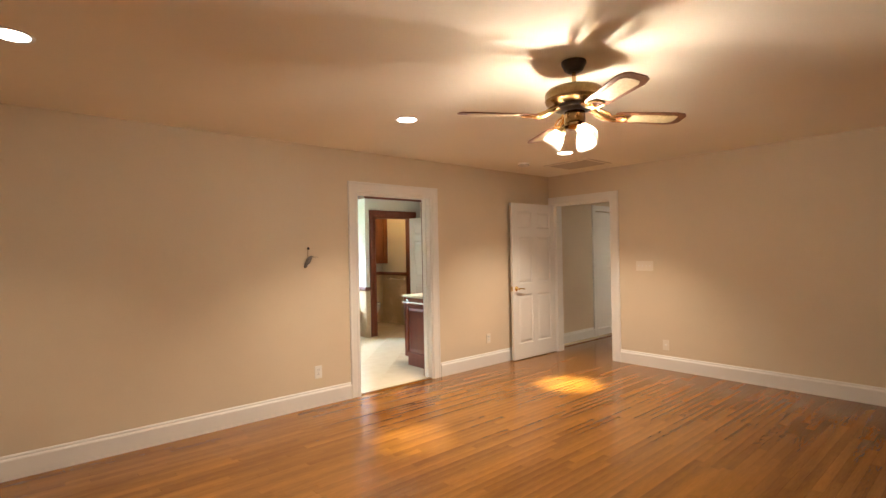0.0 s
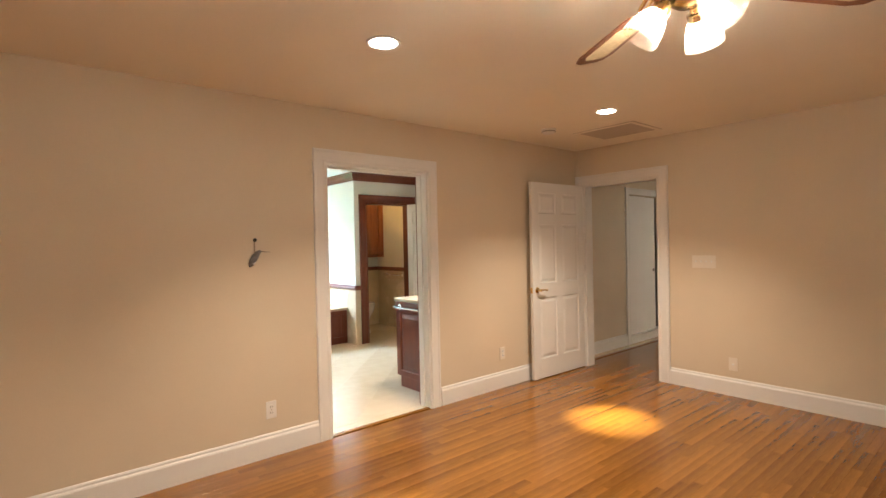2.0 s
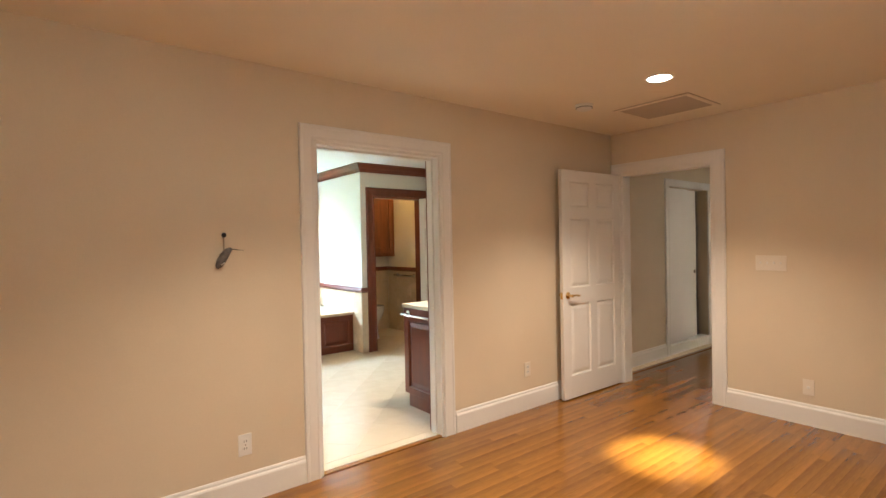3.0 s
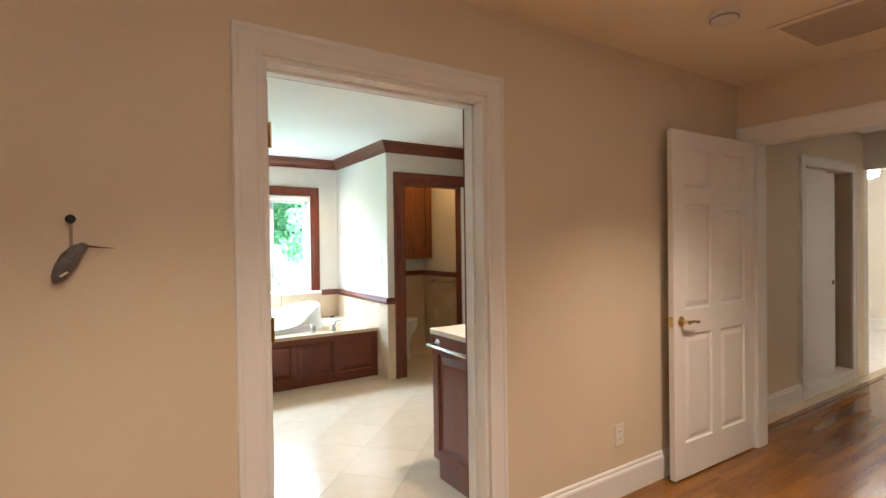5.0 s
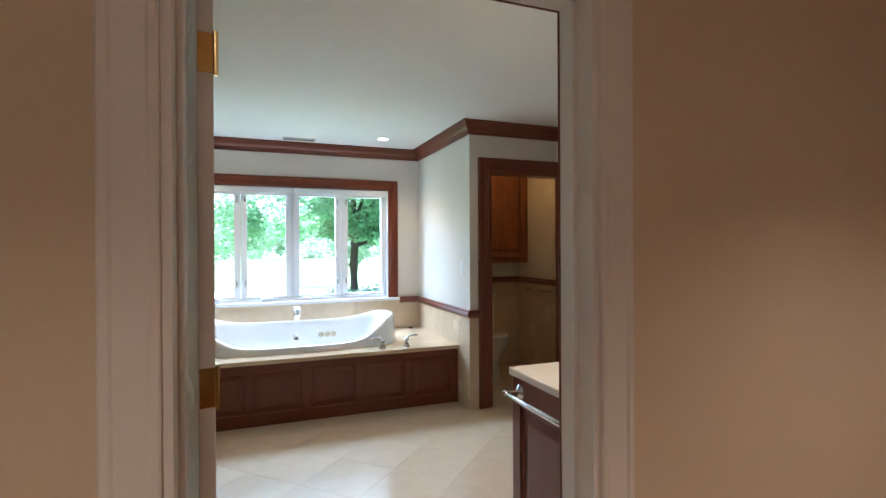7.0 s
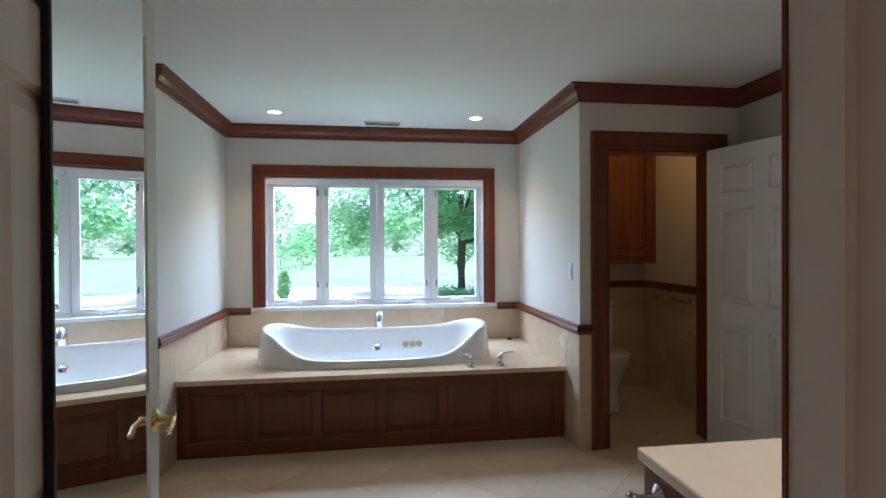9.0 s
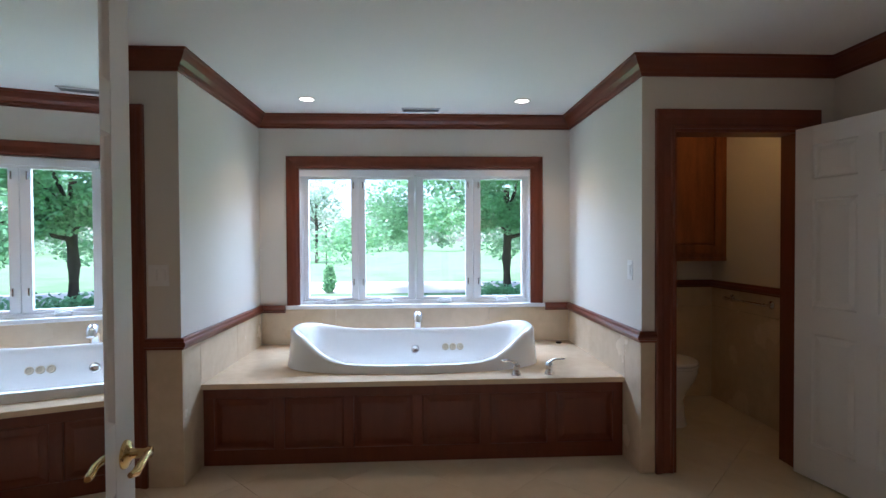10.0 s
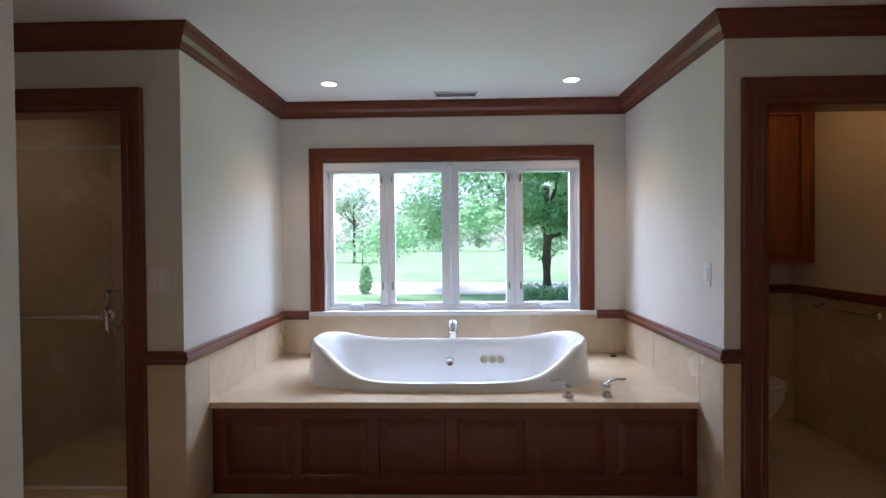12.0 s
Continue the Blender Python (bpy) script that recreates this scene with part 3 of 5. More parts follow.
def deck_slab():
    """The deck with an oval cut-out for the tub."""
    bm = bmesh.new()
    x0, x1, y0, y1 = AL + 0.0105, AR - 0.0105, DF, YBK - 0.011
    corner = [math.atan2(y - tub_cy, x - tub_cx) % (2 * math.pi) for x in (x0, x1) for y in (y0, y1)]
    angles = sorted([2 * math.pi * k / 72 for k in range(72)] + corner)
    rows = [[], [], [], [], []]
    for a in angles:
        c, d = math.cos(a), math.sin(a)
        t = min(((x1 if c > 0 else x0) - tub_cx) / c if abs(c) > 1e-6 else 99, ((y1 if d > 0 else y0) - tub_cy) / d if abs(d) > 1e-6 else 99)
        ox, oy = tub_cx + t * c, tub_cy + t * d
        r = 1 / math.sqrt((c / 0.80) ** 2 + (d / 0.33) ** 2)
        ix, iy = tub_cx + r * c, tub_cy + r * d
        b = 0.003
        for row, p in zip(rows, ((ix, iy, DZ - 0.032), (ix, iy, DZ), (min(max(ox, x0 + b), x1 - b), min(max(oy, y0 + b), y1 - b), DZ), (ox, oy, DZ - b), (ox, oy, DZ - 0.032))):
            row.append(bm.verts.new(p))
    n = len(angles)
    for p, q in zip(rows, rows[1:] + rows[:1]):
        for k in range(n):
            bm.faces.new((p[k], p[(k + 1) % n], q[(k + 1) % n], q[k]))
    return bm


part("deck", deck_slab(), SLAB, surround, "polished cream marble deck")
fy = DF + 0.035
part("toe_board", box(AL + 0.012, AR - 0.012, fy + 0.006, fy + 0.03, FZ, DZ - 0.033), CHERRY, surround)
npan = 6
stile = 0.062
pw = (AR - AL - 0.024 - stile * (npan + 1)) / npan
rows = [(AL + 0.012, AR - 0.012, fy - 0.012, fy + 0.006, FZ, 0.105), (AL + 0.012, AR - 0.012, fy - 0.012, fy + 0.006, 0.425, DZ - 0.033)]
for k in range(npan + 1):
    x0 = AL + 0.012 + k * (pw + stile)
    rows.append((x0, x0 + stile, fy - 0.0115, fy + 0.006, 0.105, 0.425))
part("face_frame", boxes(rows, 0.002), CHERRY, surround)
for k in range(npan):
    x0 = AL + 0.012 + stile + k * (pw + stile)
    bm = bmesh.new()
    ring = []
    for inset, yy in ((0.0, fy - 0.002), (0.006, fy + 0.003), (0.014, fy + 0.003), (0.045, fy - 0.007), (0.05, fy - 0.0075)):
        ring.append([bm.verts.new(p) for p in ((x0 + inset, yy, 0.105 + inset), (x0 + pw - inset, yy, 0.105 + inset), (x0 + pw - inset, yy, 0.425 - inset), (x0 + inset, yy, 0.425 - inset))])
    for p, q in zip(ring, ring[1:]):
        for i in range(4):
            bm.faces.new((p[i], p[(i + 1) % 4], q[(i + 1) % 4], q[i]))
    bm.faces.new(ring[-1])
    part("panel", bm, CHERRY, surround)
tagged(surround, "tub surround with marble deck and dark cherry panels", "tub surround")


def rim(a):
    """Plan and height of the tub's rim at angle a: raised, rolled ends and a dipped front."""
    c, s = math.cos(a), math.sin(a)
    x = 0.875 * math.copysign(abs(c) ** 0.80, c)
    y = 0.375 * math.copysign(abs(s) ** 0.72, s)
    e = abs(c) ** (2.0 if s > 0 else 2.6)
    f = min(1.0, max(0.0, 0.5 - 0.9 * s))   # 0 along the back, 1 along the front
    low = 0.168 - 0.115 * f * f * (3 - 2 * f)
    return x, y, low + (0.255 - low) * (e * e * (3 - 2 * e))


tub = base("bathtub", tub_cx, tub_cy, DZ)
bm = bmesh.new()
N = 96
loops = [(1.00, 0.0, 0.0), (0.995, 0.30, 0.0), (0.99, 0.75, 0.0), (0.992, 0.93, 0.0), (0.975, 1.0, 0.0), (0.945, 1.0, 0.0), (0.915, 0.93, 0.0), (0.885, 0.75, 0.0), (0.84, 0.30, 0.02), (0.79, 0.0, 0.10), (0.72, 0.0, 0.24), (0.62, 0.0, 0.31), (0.40, 0.0, 0.335), (0.12, 0.0, 0.34)]
rings = []
for k, (s, up, down) in enumerate(loops):
    ring = []
    for q in range(N):
        x, y, z = rim(2 * math.pi * q / N)
        flare = 0.028 * (1 - up) if k < 4 else 0.0
        ring.append(bm.verts.new((x * s * (1 + flare * 0.6), y * (s - (0.05 if 4 < k else 0.0) * (1 - abs(x) / 0.9)) * (1 + flare), max(0.0 if k == 0 else -1, z * up - down))))
    rings.append(ring)
for a, b in zip(rings, rings[1:]):
    for q in range(N):
        bm.faces.new((a[q], a[(q + 1) % N], b[(q + 1) % N], b[q]))
bm.faces.new(rings[-1])
part("shell", bm, ACRYLIC, tub, "", True)
for x, r in ((0.0, 0.034),):
    m = Matrix.Translation((x + 0.005, 0.292, 0.012)) @ Matrix.Rotation(radians(78), 4, "X")
    dr = part("overflow_drain", lathe(bmesh.new(), [(0, 0), (r, 0), (r, 0.006), (r * 0.75, 0.012), (r * 0.5, 0.009), (0, 0.011)], m), CHROME, tub, "round chrome overflow cover", True)
for x in (0.245, 0.303, 0.361):
    m = Matrix.Translation((x, 0.287, 0.030)) @ Matrix.Rotation(radians(78), 4, "X")
    part("jet", lathe(bmesh.new(), [(0.012, 0.004), (0.025, 0.0), (0.027, 0.004), (0.024, 0.008), (0.018, 0.008), (0.014, 0.004), (0.0, 0.004)], m), JETRING, tub, "round whirlpool jet ring", True)
tagged(tub, "white oval whirlpool bathtub with raised ends", "bathtub")

sp = base("tub_spout", 4.218, 9.09, DZ)
part("body", tube(bmesh.new(), [(0, 0, 0), (0, 0, 0.05), (0, -0.005, 0.14), (0, -0.02, 0.22), (0, -0.055, 0.262), (0, -0.10, 0.262), (0, -0.135, 0.235), (0, -0.145, 0.215)], [0.046, 0.040, 0.036, 0.036, 0.038, 0.037, 0.033, 0.028], 16), CHROME, sp, "", True)
part("escutcheon", lathe(bmesh.new(), [(0, 0), (0.060, 0), (0.060, 0.006), (0.052, 0.014), (0.044, 0.016), (0, 0.016)]), CHROME, sp, "", True)
tagged(sp, "chrome arched tub spout on the deck", "tub faucet")


def tap(x, y, turn):
    t = base("tub_tap", x, y, DZ)
    part("base", lathe(bmesh.new(), [(0, 0), (0.030, 0), (0.030, 0.008), (0.024, 0.016), (0.020, 0.04), (0.024, 0.055), (0.022, 0.068), (0.012, 0.078), (0, 0.080)]), CHROME, t, "", True)
    part("lever", tube(bmesh.new(), [(0, 0, 0.066), (turn * 0.02, -0.005, 0.088), (turn * 0.05, -0.01, 0.098), (turn * 0.085, -0.012, 0.094), (turn * 0.10, -0.012, 0.100)], [0.012, 0.010, 0.008, 0.009, 0.006]), CHROME, t, "", True)
    return tagged(t, "chrome lever tap on the tub deck", "tap", "tub taps")


tap(4.852, 8.175, -1)
tap(5.068, 8.185, 1)
sk = part("deck_cap", lathe(bmesh.new(), [(0, 0), (0.024, 0), (0.022, 0.012), (0.012, 0.016), (0, 0.016)], Matrix.Translation((5.40, 9.13, DZ))), DARKMETAL, None, "", True)
tagged(sk, "small dark cap on the marble deck", "cap")


# ---- toilet room ----
toilet = base("toilet", 6.11, 8.64, FZ)
toilet.scale = (0.97, 1.0, 1.14)


def oval(bm, cx, cy, rows, seg=28):
    rings = []
    for rx, ryf, ryb, z, oy in rows:
        rings.append([bm.verts.new((cx + rx * math.cos(a), cy + oy + (ryb if math.sin(a) > 0 else ryf) * math.sin(a), z)) for a in [2 * math.pi * k / seg for k in range(seg)]])
    for a, b in zip(rings, rings[1:]):
        for k in range(seg):
            bm.faces.new((a[k], a[(k + 1) % seg], b[(k + 1) % seg], b[k]))
    bm.faces.new(rings[0])
    bm.faces.new(rings[-1])
    return bm


part("bowl", oval(bmesh.new(), 0, 0, [(0.135, 0.17, 0.20, 0.0, 0.06), (0.122, 0.15, 0.20, 0.05, 0.06), (0.112, 0.14, 0.20, 0.16, 0.06), (0.14, 0.17, 0.20, 0.23, 0.05), (0.175, 0.19, 0.20, 0.30, 0.02), (0.185, 0.205, 0.21, 0.36, 0.0), (0.185, 0.205, 0.21, 0.385, 0.0)]), PORCELAIN, toilet, "", True)
part("seat", oval(bmesh.new(), 0, 0, [(0.188, 0.208, 0.20, 0.387, 0.0), (0.192, 0.212, 0.20, 0.395, 0.0), (0.188, 0.208, 0.20, 0.405, 0.0)]), PORCELAIN, toilet, "", True)
part("lid", oval(bmesh.new(), 0, 0, [(0.186, 0.206, 0.20, 0.407, 0.0), (0.190, 0.210, 0.20, 0.415, 0.0), (0.180, 0.200, 0.19, 0.427, 0.0), (0.10, 0.15, 0.12, 0.432, 0.0)]), PORCELAIN, toilet, "", True)
part("tank", box(-0.22, 0.22, 0.32, 0.53, 0.36, 0.72, 0.025), PORCELAIN, toilet)
part("tank_lid", box(-0.23, 0.23, 0.31, 0.54, 0.722, 0.755, 0.010), PORCELAIN, toilet)
part("flush_lever", tube(bmesh.new(), [(-0.16, 0.318, 0.66), (-0.16, 0.30, 0.66), (-0.10, 0.295, 0.655)], 0.007), CHROME, toilet)
part("bolt_cap", oval(bmesh.new(), 0.128, 0.10, [(0.016, 0.016, 0.016, 0.0, 0), (0.014, 0.014, 0.014, 0.018, 0), (0.006, 0.006, 0.006, 0.024, 0)], 12), PLASTIC, toilet)
tagged(toilet, "white porcelain toilet with closed lid", "toilet")

wcab = base("wall_cabinet", 6.25, YBK, 1.235)
part("body", box(-0.53, 0.548, -0.21, -0.001, 0, 1.10, 0.002), MAPLE, wcab)
for x0, x1 in ((-0.525, -0.005), (0.0, 0.50)):
    dr = part("door", boxes([(x0, x0 + 0.06, -0.232, -0.211, 0.03, 1.09), (x1 - 0.06, x1, -0.232, -0.211, 0.03, 1.09), (x0 + 0.06, x1 - 0.06, -0.232, -0.211, 0.03, 0.10), (x0 + 0.06, x1 - 0.06, -0.232, -0.211, 1.02, 1.09)], 0.003), MAPLE, wcab)
    part("panel", box(x0 + 0.075, x1 - 0.075, -0.228, -0.212, 0.115, 1.005, 0.006), MAPLE, dr)
    kx = x1 - 0.03 if x0 < -0.1 else x0 + 0.03
    part("knob", lathe(bmesh.new(), [(0, 0), (0.008, 0), (0.006, 0.012), (0.014, 0.02), (0.012, 0.028), (0, 0.03)], Matrix.Translation((kx, -0.232, 0.10)) @ Matrix.Rotation(radians(90), 4, "X")), BRASS, dr, "small brass knob", True)
part("light_rail", box(-0.53, 0.548, -0.215, -0.19, -0.03, 0.0, 0.004), MAPLE, wcab)
tagged(wcab, "honey cherry wall cabinet above the toilet", "cabinet")


def towel_bar(name, length, label, material=CHROME):
    """Along +x between two posts, standing off the wall towards -y."""
    t = base(name)
    for x in (0.0, length):
        p = part("post", lathe(bmesh.new(), [(0, 0), (0.030, 0), (0.030, 0.006), (0.022, 0.012), (0.012, 0.018), (0.010, 0.05), (0.014, 0.058), (0.014, 0.072), (0, 0.076)], Matrix.Translation((x, 0, 0)) @ Matrix.Rotation(radians(90), 4, "X")), material, t, "", True)
    part("bar", tube(bmesh.new(), [(-0.03, -0.064, 0), (-0.022, -0.064, 0), (length + 0.022, -0.064, 0), (length + 0.03, -0.064, 0)], [0.005, 0.010, 0.010, 0.005]), material, t, "", True)
    return tagged(t, label, "towel bar")


towel_bar("towel_bar", 0.45, "chrome towel bar on the toilet room wall").matrix_basis = pose(CXE - 0.011, 8.95, 0.905, 0, 0, -90)
wl = base("ceiling_lamp", 6.25, 8.5, H)
part("canopy", lathe(bmesh.new(), [(0, 0), (0.10, 0), (0.10, -0.02), (0.07, -0.03), (0, -0.03)]), BRASS, wl, "", True)
part("globe", lathe(bmesh.new(), [(0.07, -0.03), (0.11, -0.05), (0.115, -0.08), (0.09, -0.115), (0, -0.13)]), glow("lit_globe", (1.0, 0.58, 0.16), 2.1), wl, "", True)
tagged(wl, "small lit ceiling lamp in the toilet room", "ceiling lamp")

# ---- vanity ----
van = base("vanity_cabinet", 4.82, YB + 0.012, FZ)
VL, VD = BXE - 4.82 - 0.002, 0.645
part("body", boxes([(0.012, VL, 0.0, VD, 0.105, 0.845), (0.012, VL, 0.0, VD - 0.065, 0.0, 0.105)]), CHERRY, van)
part("end_panel", boxes([(-0.004, 0.012, 0.0, 0.055, 0.105, 0.845), (-0.004, 0.012, VD - 0.06, VD, 0.105, 0.845), (-0.004, 0.012, 0.055, VD - 0.06, 0.105, 0.16), (-0.004, 0.012, 0.055, VD - 0.06, 0.735, 0.845), (-0.004, 0.0118, 0.0, VD - 0.065, 0.0, 0.105)], 0.002), CHERRY, van)
bm = bmesh.new()
ring = []
for inset, xx in ((0.0, 0.004), (0.006, 0.010), (0.016, 0.010), (0.05, 0.001), (0.055, 0.0005)):
    ring.append([bm.verts.new((xx, yy, zz)) for yy, zz in ((0.055 + inset, 0.16 + inset), (VD - 0.06 - inset, 0.16 + inset), (VD - 0.06 - inset, 0.735 - inset), (0.055 + inset, 0.735 - inset))])
for p, q in zip(ring, ring[1:]):
    for i in range(4):
        bm.faces.new((p[i], p[(i + 1) % 4], q[(i + 1) % 4], q[i]))
bm.faces.new(ring[-1])
part("raised_panel", bm, CHERRY, van)
for k in range(4):
    x0 = 0.03 + k * (VL - 0.03) / 4
    x1 = x0 + (VL - 0.03) / 4 - 0.01
    dr = part("door", boxes([(x0, x0 + 0.05, VD + 0.0005, VD + 0.018, 0.13, 0.82), (x1 - 0.05, x1, VD + 0.0005, VD + 0.018, 0.13, 0.82), (x0 + 0.05, x1 - 0.05, VD + 0.0005, VD + 0.018, 0.13, 0.19), (x0 + 0.05, x1 - 0.05, VD + 0.0005, VD + 0.018, 0.76, 0.82), (x0 + 0.05, x1 - 0.05, VD + 0.0005, VD + 0.012, 0.19, 0.76)], 0.002), CHERRY, van)
tagged(van, "red cherry bathroom vanity with raised end panel", "vanity")
ct = part("countertop", box(4.805, BXE - 0.001, YB + 0.012, 5.852, FZ + 0.847, FZ + 0.878, 0.006), QUARTZ)
tagged(ct, "cream stone countertop on the vanity", "countertop")
vb = towel_bar("towel_bar", 0.54, "chrome towel bar on the vanity end")
vb.matrix_basis = pose(4.815, 5.765, FZ + 0.795, 0, 0, -90)

# ---- shower ----
sd = base("shower_door", 0, 0, 0)
gl = part("glass", box(SX0 + 0.024, SX1 - 0.024, YF + 0.060, YF + 0.070, 0.135, 1.86, 0.001), SHOWERGLASS, sd, "clear glass shower panel")
part("glass_header", boxes([(SX0 + 0.02, SX1 - 0.02, YF + 0.056, YF + 0.074, 1.862, 1.88)]), CHROME, sd)
part("sweep", box(SX0 + 0.024, SX1 - 0.024, YF + 0.058, YF + 0.072, 0.126, 0.136), PLASTIC, sd)
hx = 2.505
part("pull", tube(bmesh.new(), [(hx, YF + 0.056, 1.145), (hx, YF + 0.015, 1.145), (hx, YF + 0.003, 1.13), (hx, YF, 1.05), (hx, YF + 0.003, 0.965), (hx, YF + 0.015, 0.95), (hx, YF + 0.056, 0.95)], 0.011), CHROME, sd, "chrome loop pull", True)
part("inner_pull", tube(bmesh.new(), [(hx, YF + 0.072, 1.145), (hx, YF + 0.112, 1.145), (hx, YF + 0.125, 1.13), (hx, YF + 0.128, 1.05), (hx, YF + 0.125, 0.965), (hx, YF + 0.112, 0.95), (hx, YF + 0.072, 0.95)], 0.011), CHROME, sd, "chrome loop pull", True)
tagged(sd, "clear glass shower door with chrome pull", "shower door")
tb = towel_bar("towel_bar", 0.62, "chrome towel bar across the shower glass")
tb.matrix_basis = pose(1.86, YF + 0.0595, 1.02, 0, 0, 0)
structure(part("shower_lining", boxes([(BXW, BXW + 0.012, YF + T, YBK, 0, H), (AL - T - 0.012, AL - T, YF + T, YBK, 0, H), (BXW + 0.012, AL - T - 0.012, YBK - 0.012, YBK, 0, H)]), TILEREST), "cream marble tiled shower wall", "wall")


# ---- plates, outlets, detector ----
def plate(name, w, h, label, category, make, finish=PLASTIC):
    p = base(name)
    part("plate", box(-w / 2, w / 2, -0.006, 0, -h / 2, h / 2, 0.002), finish, p)
    make(p)
    return tagged(p, label, category)


def sockets(p):
    for z in (-0.02, 0.02):
        s = part("socket", lathe(bmesh.new(), [(0, 0), (0.0165, 0), (0.0165, 0.003), (0, 0.003)], Matrix.Translation((0, -0.0055, z)) @ Matrix.Rotation(radians(90), 4, "X")), PLASTIC, p, "", True)
        part("slot", boxes([(-0.008, -0.005, -0.0092, -0.0086, z - 0.004, z + 0.006), (0.005, 0.008, -0.0092, -0.0086, z - 0.004, z + 0.006)]), BLACK, s)
    part("screw", lathe(bmesh.new(), [(0, 0), (0.003, 0), (0.003, 0.0015), (0, 0.0015)], Matrix.Translation((0, -0.006, 0)) @ Matrix.Rotation(radians(90), 4, "X"), 10), CHROME, p)


def rockers(n, w=0.046):
    def make(p):
        for k in range(n):
            x = (k - (n - 1) / 2) * w
            part("rocker", box(x - 0.0165, x + 0.0165, -0.0105, -0.005, -0.033, 0.033, 0.0025), PLASTIC, p)
    return make


def toggles(n):
    def make(p):
        for k in range(n):
            x = (k - (n - 1) / 2) * 0.046
            part("toggle", box(x - 0.005, x + 0.005, -0.016, -0.005, -0.006, 0.012, 0.002), PLASTIC, p)
    return make


def jack(p):
    part("port", box(-0.01, 0.01, -0.014, -0.005, -0.01, 0.01, 0.003), PLASTIC, p)


plate("outlet", 0.072, 0.118, "white duplex outlet low on the bedroom wall", "outlet", sockets).matrix_basis = pose(3.228, YN, 0.318)
plate("outlet", 0.072, 0.118, "beige duplex outlet beside the open door", "outlet", sockets, ALMOND).matrix_basis = pose(5.53, YN, 0.335)
plate("wall_jack", 0.072, 0.118, "beige cable jack low on the wall", "outlet", jack, ALMOND).matrix_basis = pose(XE, 3.433, 0.285, 0, 0, -90)
plate("light_switch", 0.212, 0.118, "pale four-gang light switch by the hall door", "light switch", toggles(4), ALMOND).matrix_basis = pose(XE, 3.672, 1.205, 0, 0, -90)
plate("light_switch", 0.112, 0.120, "white double rocker switch beside the shower", "light switch", rockers(2)).matrix_basis = pose(2.779, YF, 1.20)
plate("light_switch", 0.070, 0.118, "white single switch on the alcove wall", "light switch", rockers(1)).matrix_basis = pose(AR, 8.02, 1.20, 0, 0, -90)
smoke = base("smoke_detector", 5.635, 4.53, H)
part("housing", lathe(bmesh.new(), [(0, 0), (0.068, 0), (0.068, -0.012), (0.060, -0.020), (0.056, -0.034), (0.046, -0.040), (0, -0.040)]), PLASTIC, smoke, "", True)
part("vent_ring", lathe(bmesh.new(), [(0.0615, -0.020), (0.0635, -0.023), (0.0625, -0.028), (0.0595, -0.026)]), SLOT, smoke)
tagged(smoke, "round white smoke detector on the ceiling", "smoke detector")
hatch = base("attic_hatch", 6.235, 4.20, H)
part("frame", sweep([(-0.26, -0.30), (0.26, -0.30), (0.26, 0.30), (-0.26, 0.30)], [(0, 0), (0, -0.008), (0.006, -0.012), (0.035, -0.010), (0.035, 0)], flat, True), CEIL, hatch)
part("board", box(-0.262, 0.262, -0.302, 0.302, -0.006, -0.001), HATCH, hatch)
tagged(hatch, "square painted hatch panel in the ceiling", "hatch")

# small ornament hanging from a nail
orn = base("hanging_ornament", 3.142, YN, 1.478)
part("nail", lathe(bmesh.new(), [(0, 0), (0.011, 0), (0.013, 0.004), (0.010, 0.010), (0, 0.012)], Matrix.Translation((0, -0.012, 0)) @ Matrix.Rotation(radians(90), 4, "X"), 14), BLACK, orn, "black nail head", True)
part("strip", boxes([(-0.004, 0.004, -0.006, -0.003, -0.105, 0.0)]), STRING, orn)
part("body", tube(bmesh.new(), [(-0.038, -0.014, -0.178), (-0.032, -0.018, -0.166), (-0.020, -0.022, -0.140), (-0.004, -0.024, -0.112), (0.014, -0.022, -0.088), (0.032, -0.018, -0.076), (0.040, -0.016, -0.076)], [0.006, 0.016, 0.022, 0.023, 0.018, 0.011, 0.003]), GREY, orn, "dark grey tapered body", True)
part("mark", tube(bmesh.new(), [(-0.024, -0.040, -0.160), (-0.006, -0.043, -0.148)], [0.003, 0.004], 6), PLASTIC, orn)
part("needle", tube(bmesh.new(), [(0.038, -0.017, -0.077), (0.07, -0.016, -0.081), (0.102, -0.015, -0.084)], [0.003, 0.002, 0.0008], 6), BLACK, orn)
tagged(orn, "small dark grey ornament hung from a black nail", "ornament")


# ---- recessed lights, vents ----
def downlight(x, y, r, lit, label):
    c = base("recessed_light", x, y, H)
    part("trim_ring", lathe(bmesh.new(), [(r, 0), (r, -0.004), (r * 0.96, -0.007), (r * 0.80, -0.005), (r * 0.78, -0.001), (r * 0.80, 0.0)], Matrix(), 32), PLASTIC, c, "", True)
    part("lens", lathe(bmesh.new(), [(0, -0.003), (r * 0.79, -0.003), (r * 0.79, -0.001), (0, -0.001)], Matrix(), 32), lit, c, "glowing lens")
    return tagged(c, label, "recessed light", "recessed lights")


def spot(x, y, energy, color, cone, blend=0.7, z=H - 0.03):
    s = new("spot", bpy.data.lights.new("spot", "SPOT"))
    s.data.energy, s.data.color, s.data.spot_size, s.data.spot_blend, s.data.shadow_soft_size = energy, color, radians(cone), blend, 0.04
    s.matrix_world = pose(x, y, z)
    return s


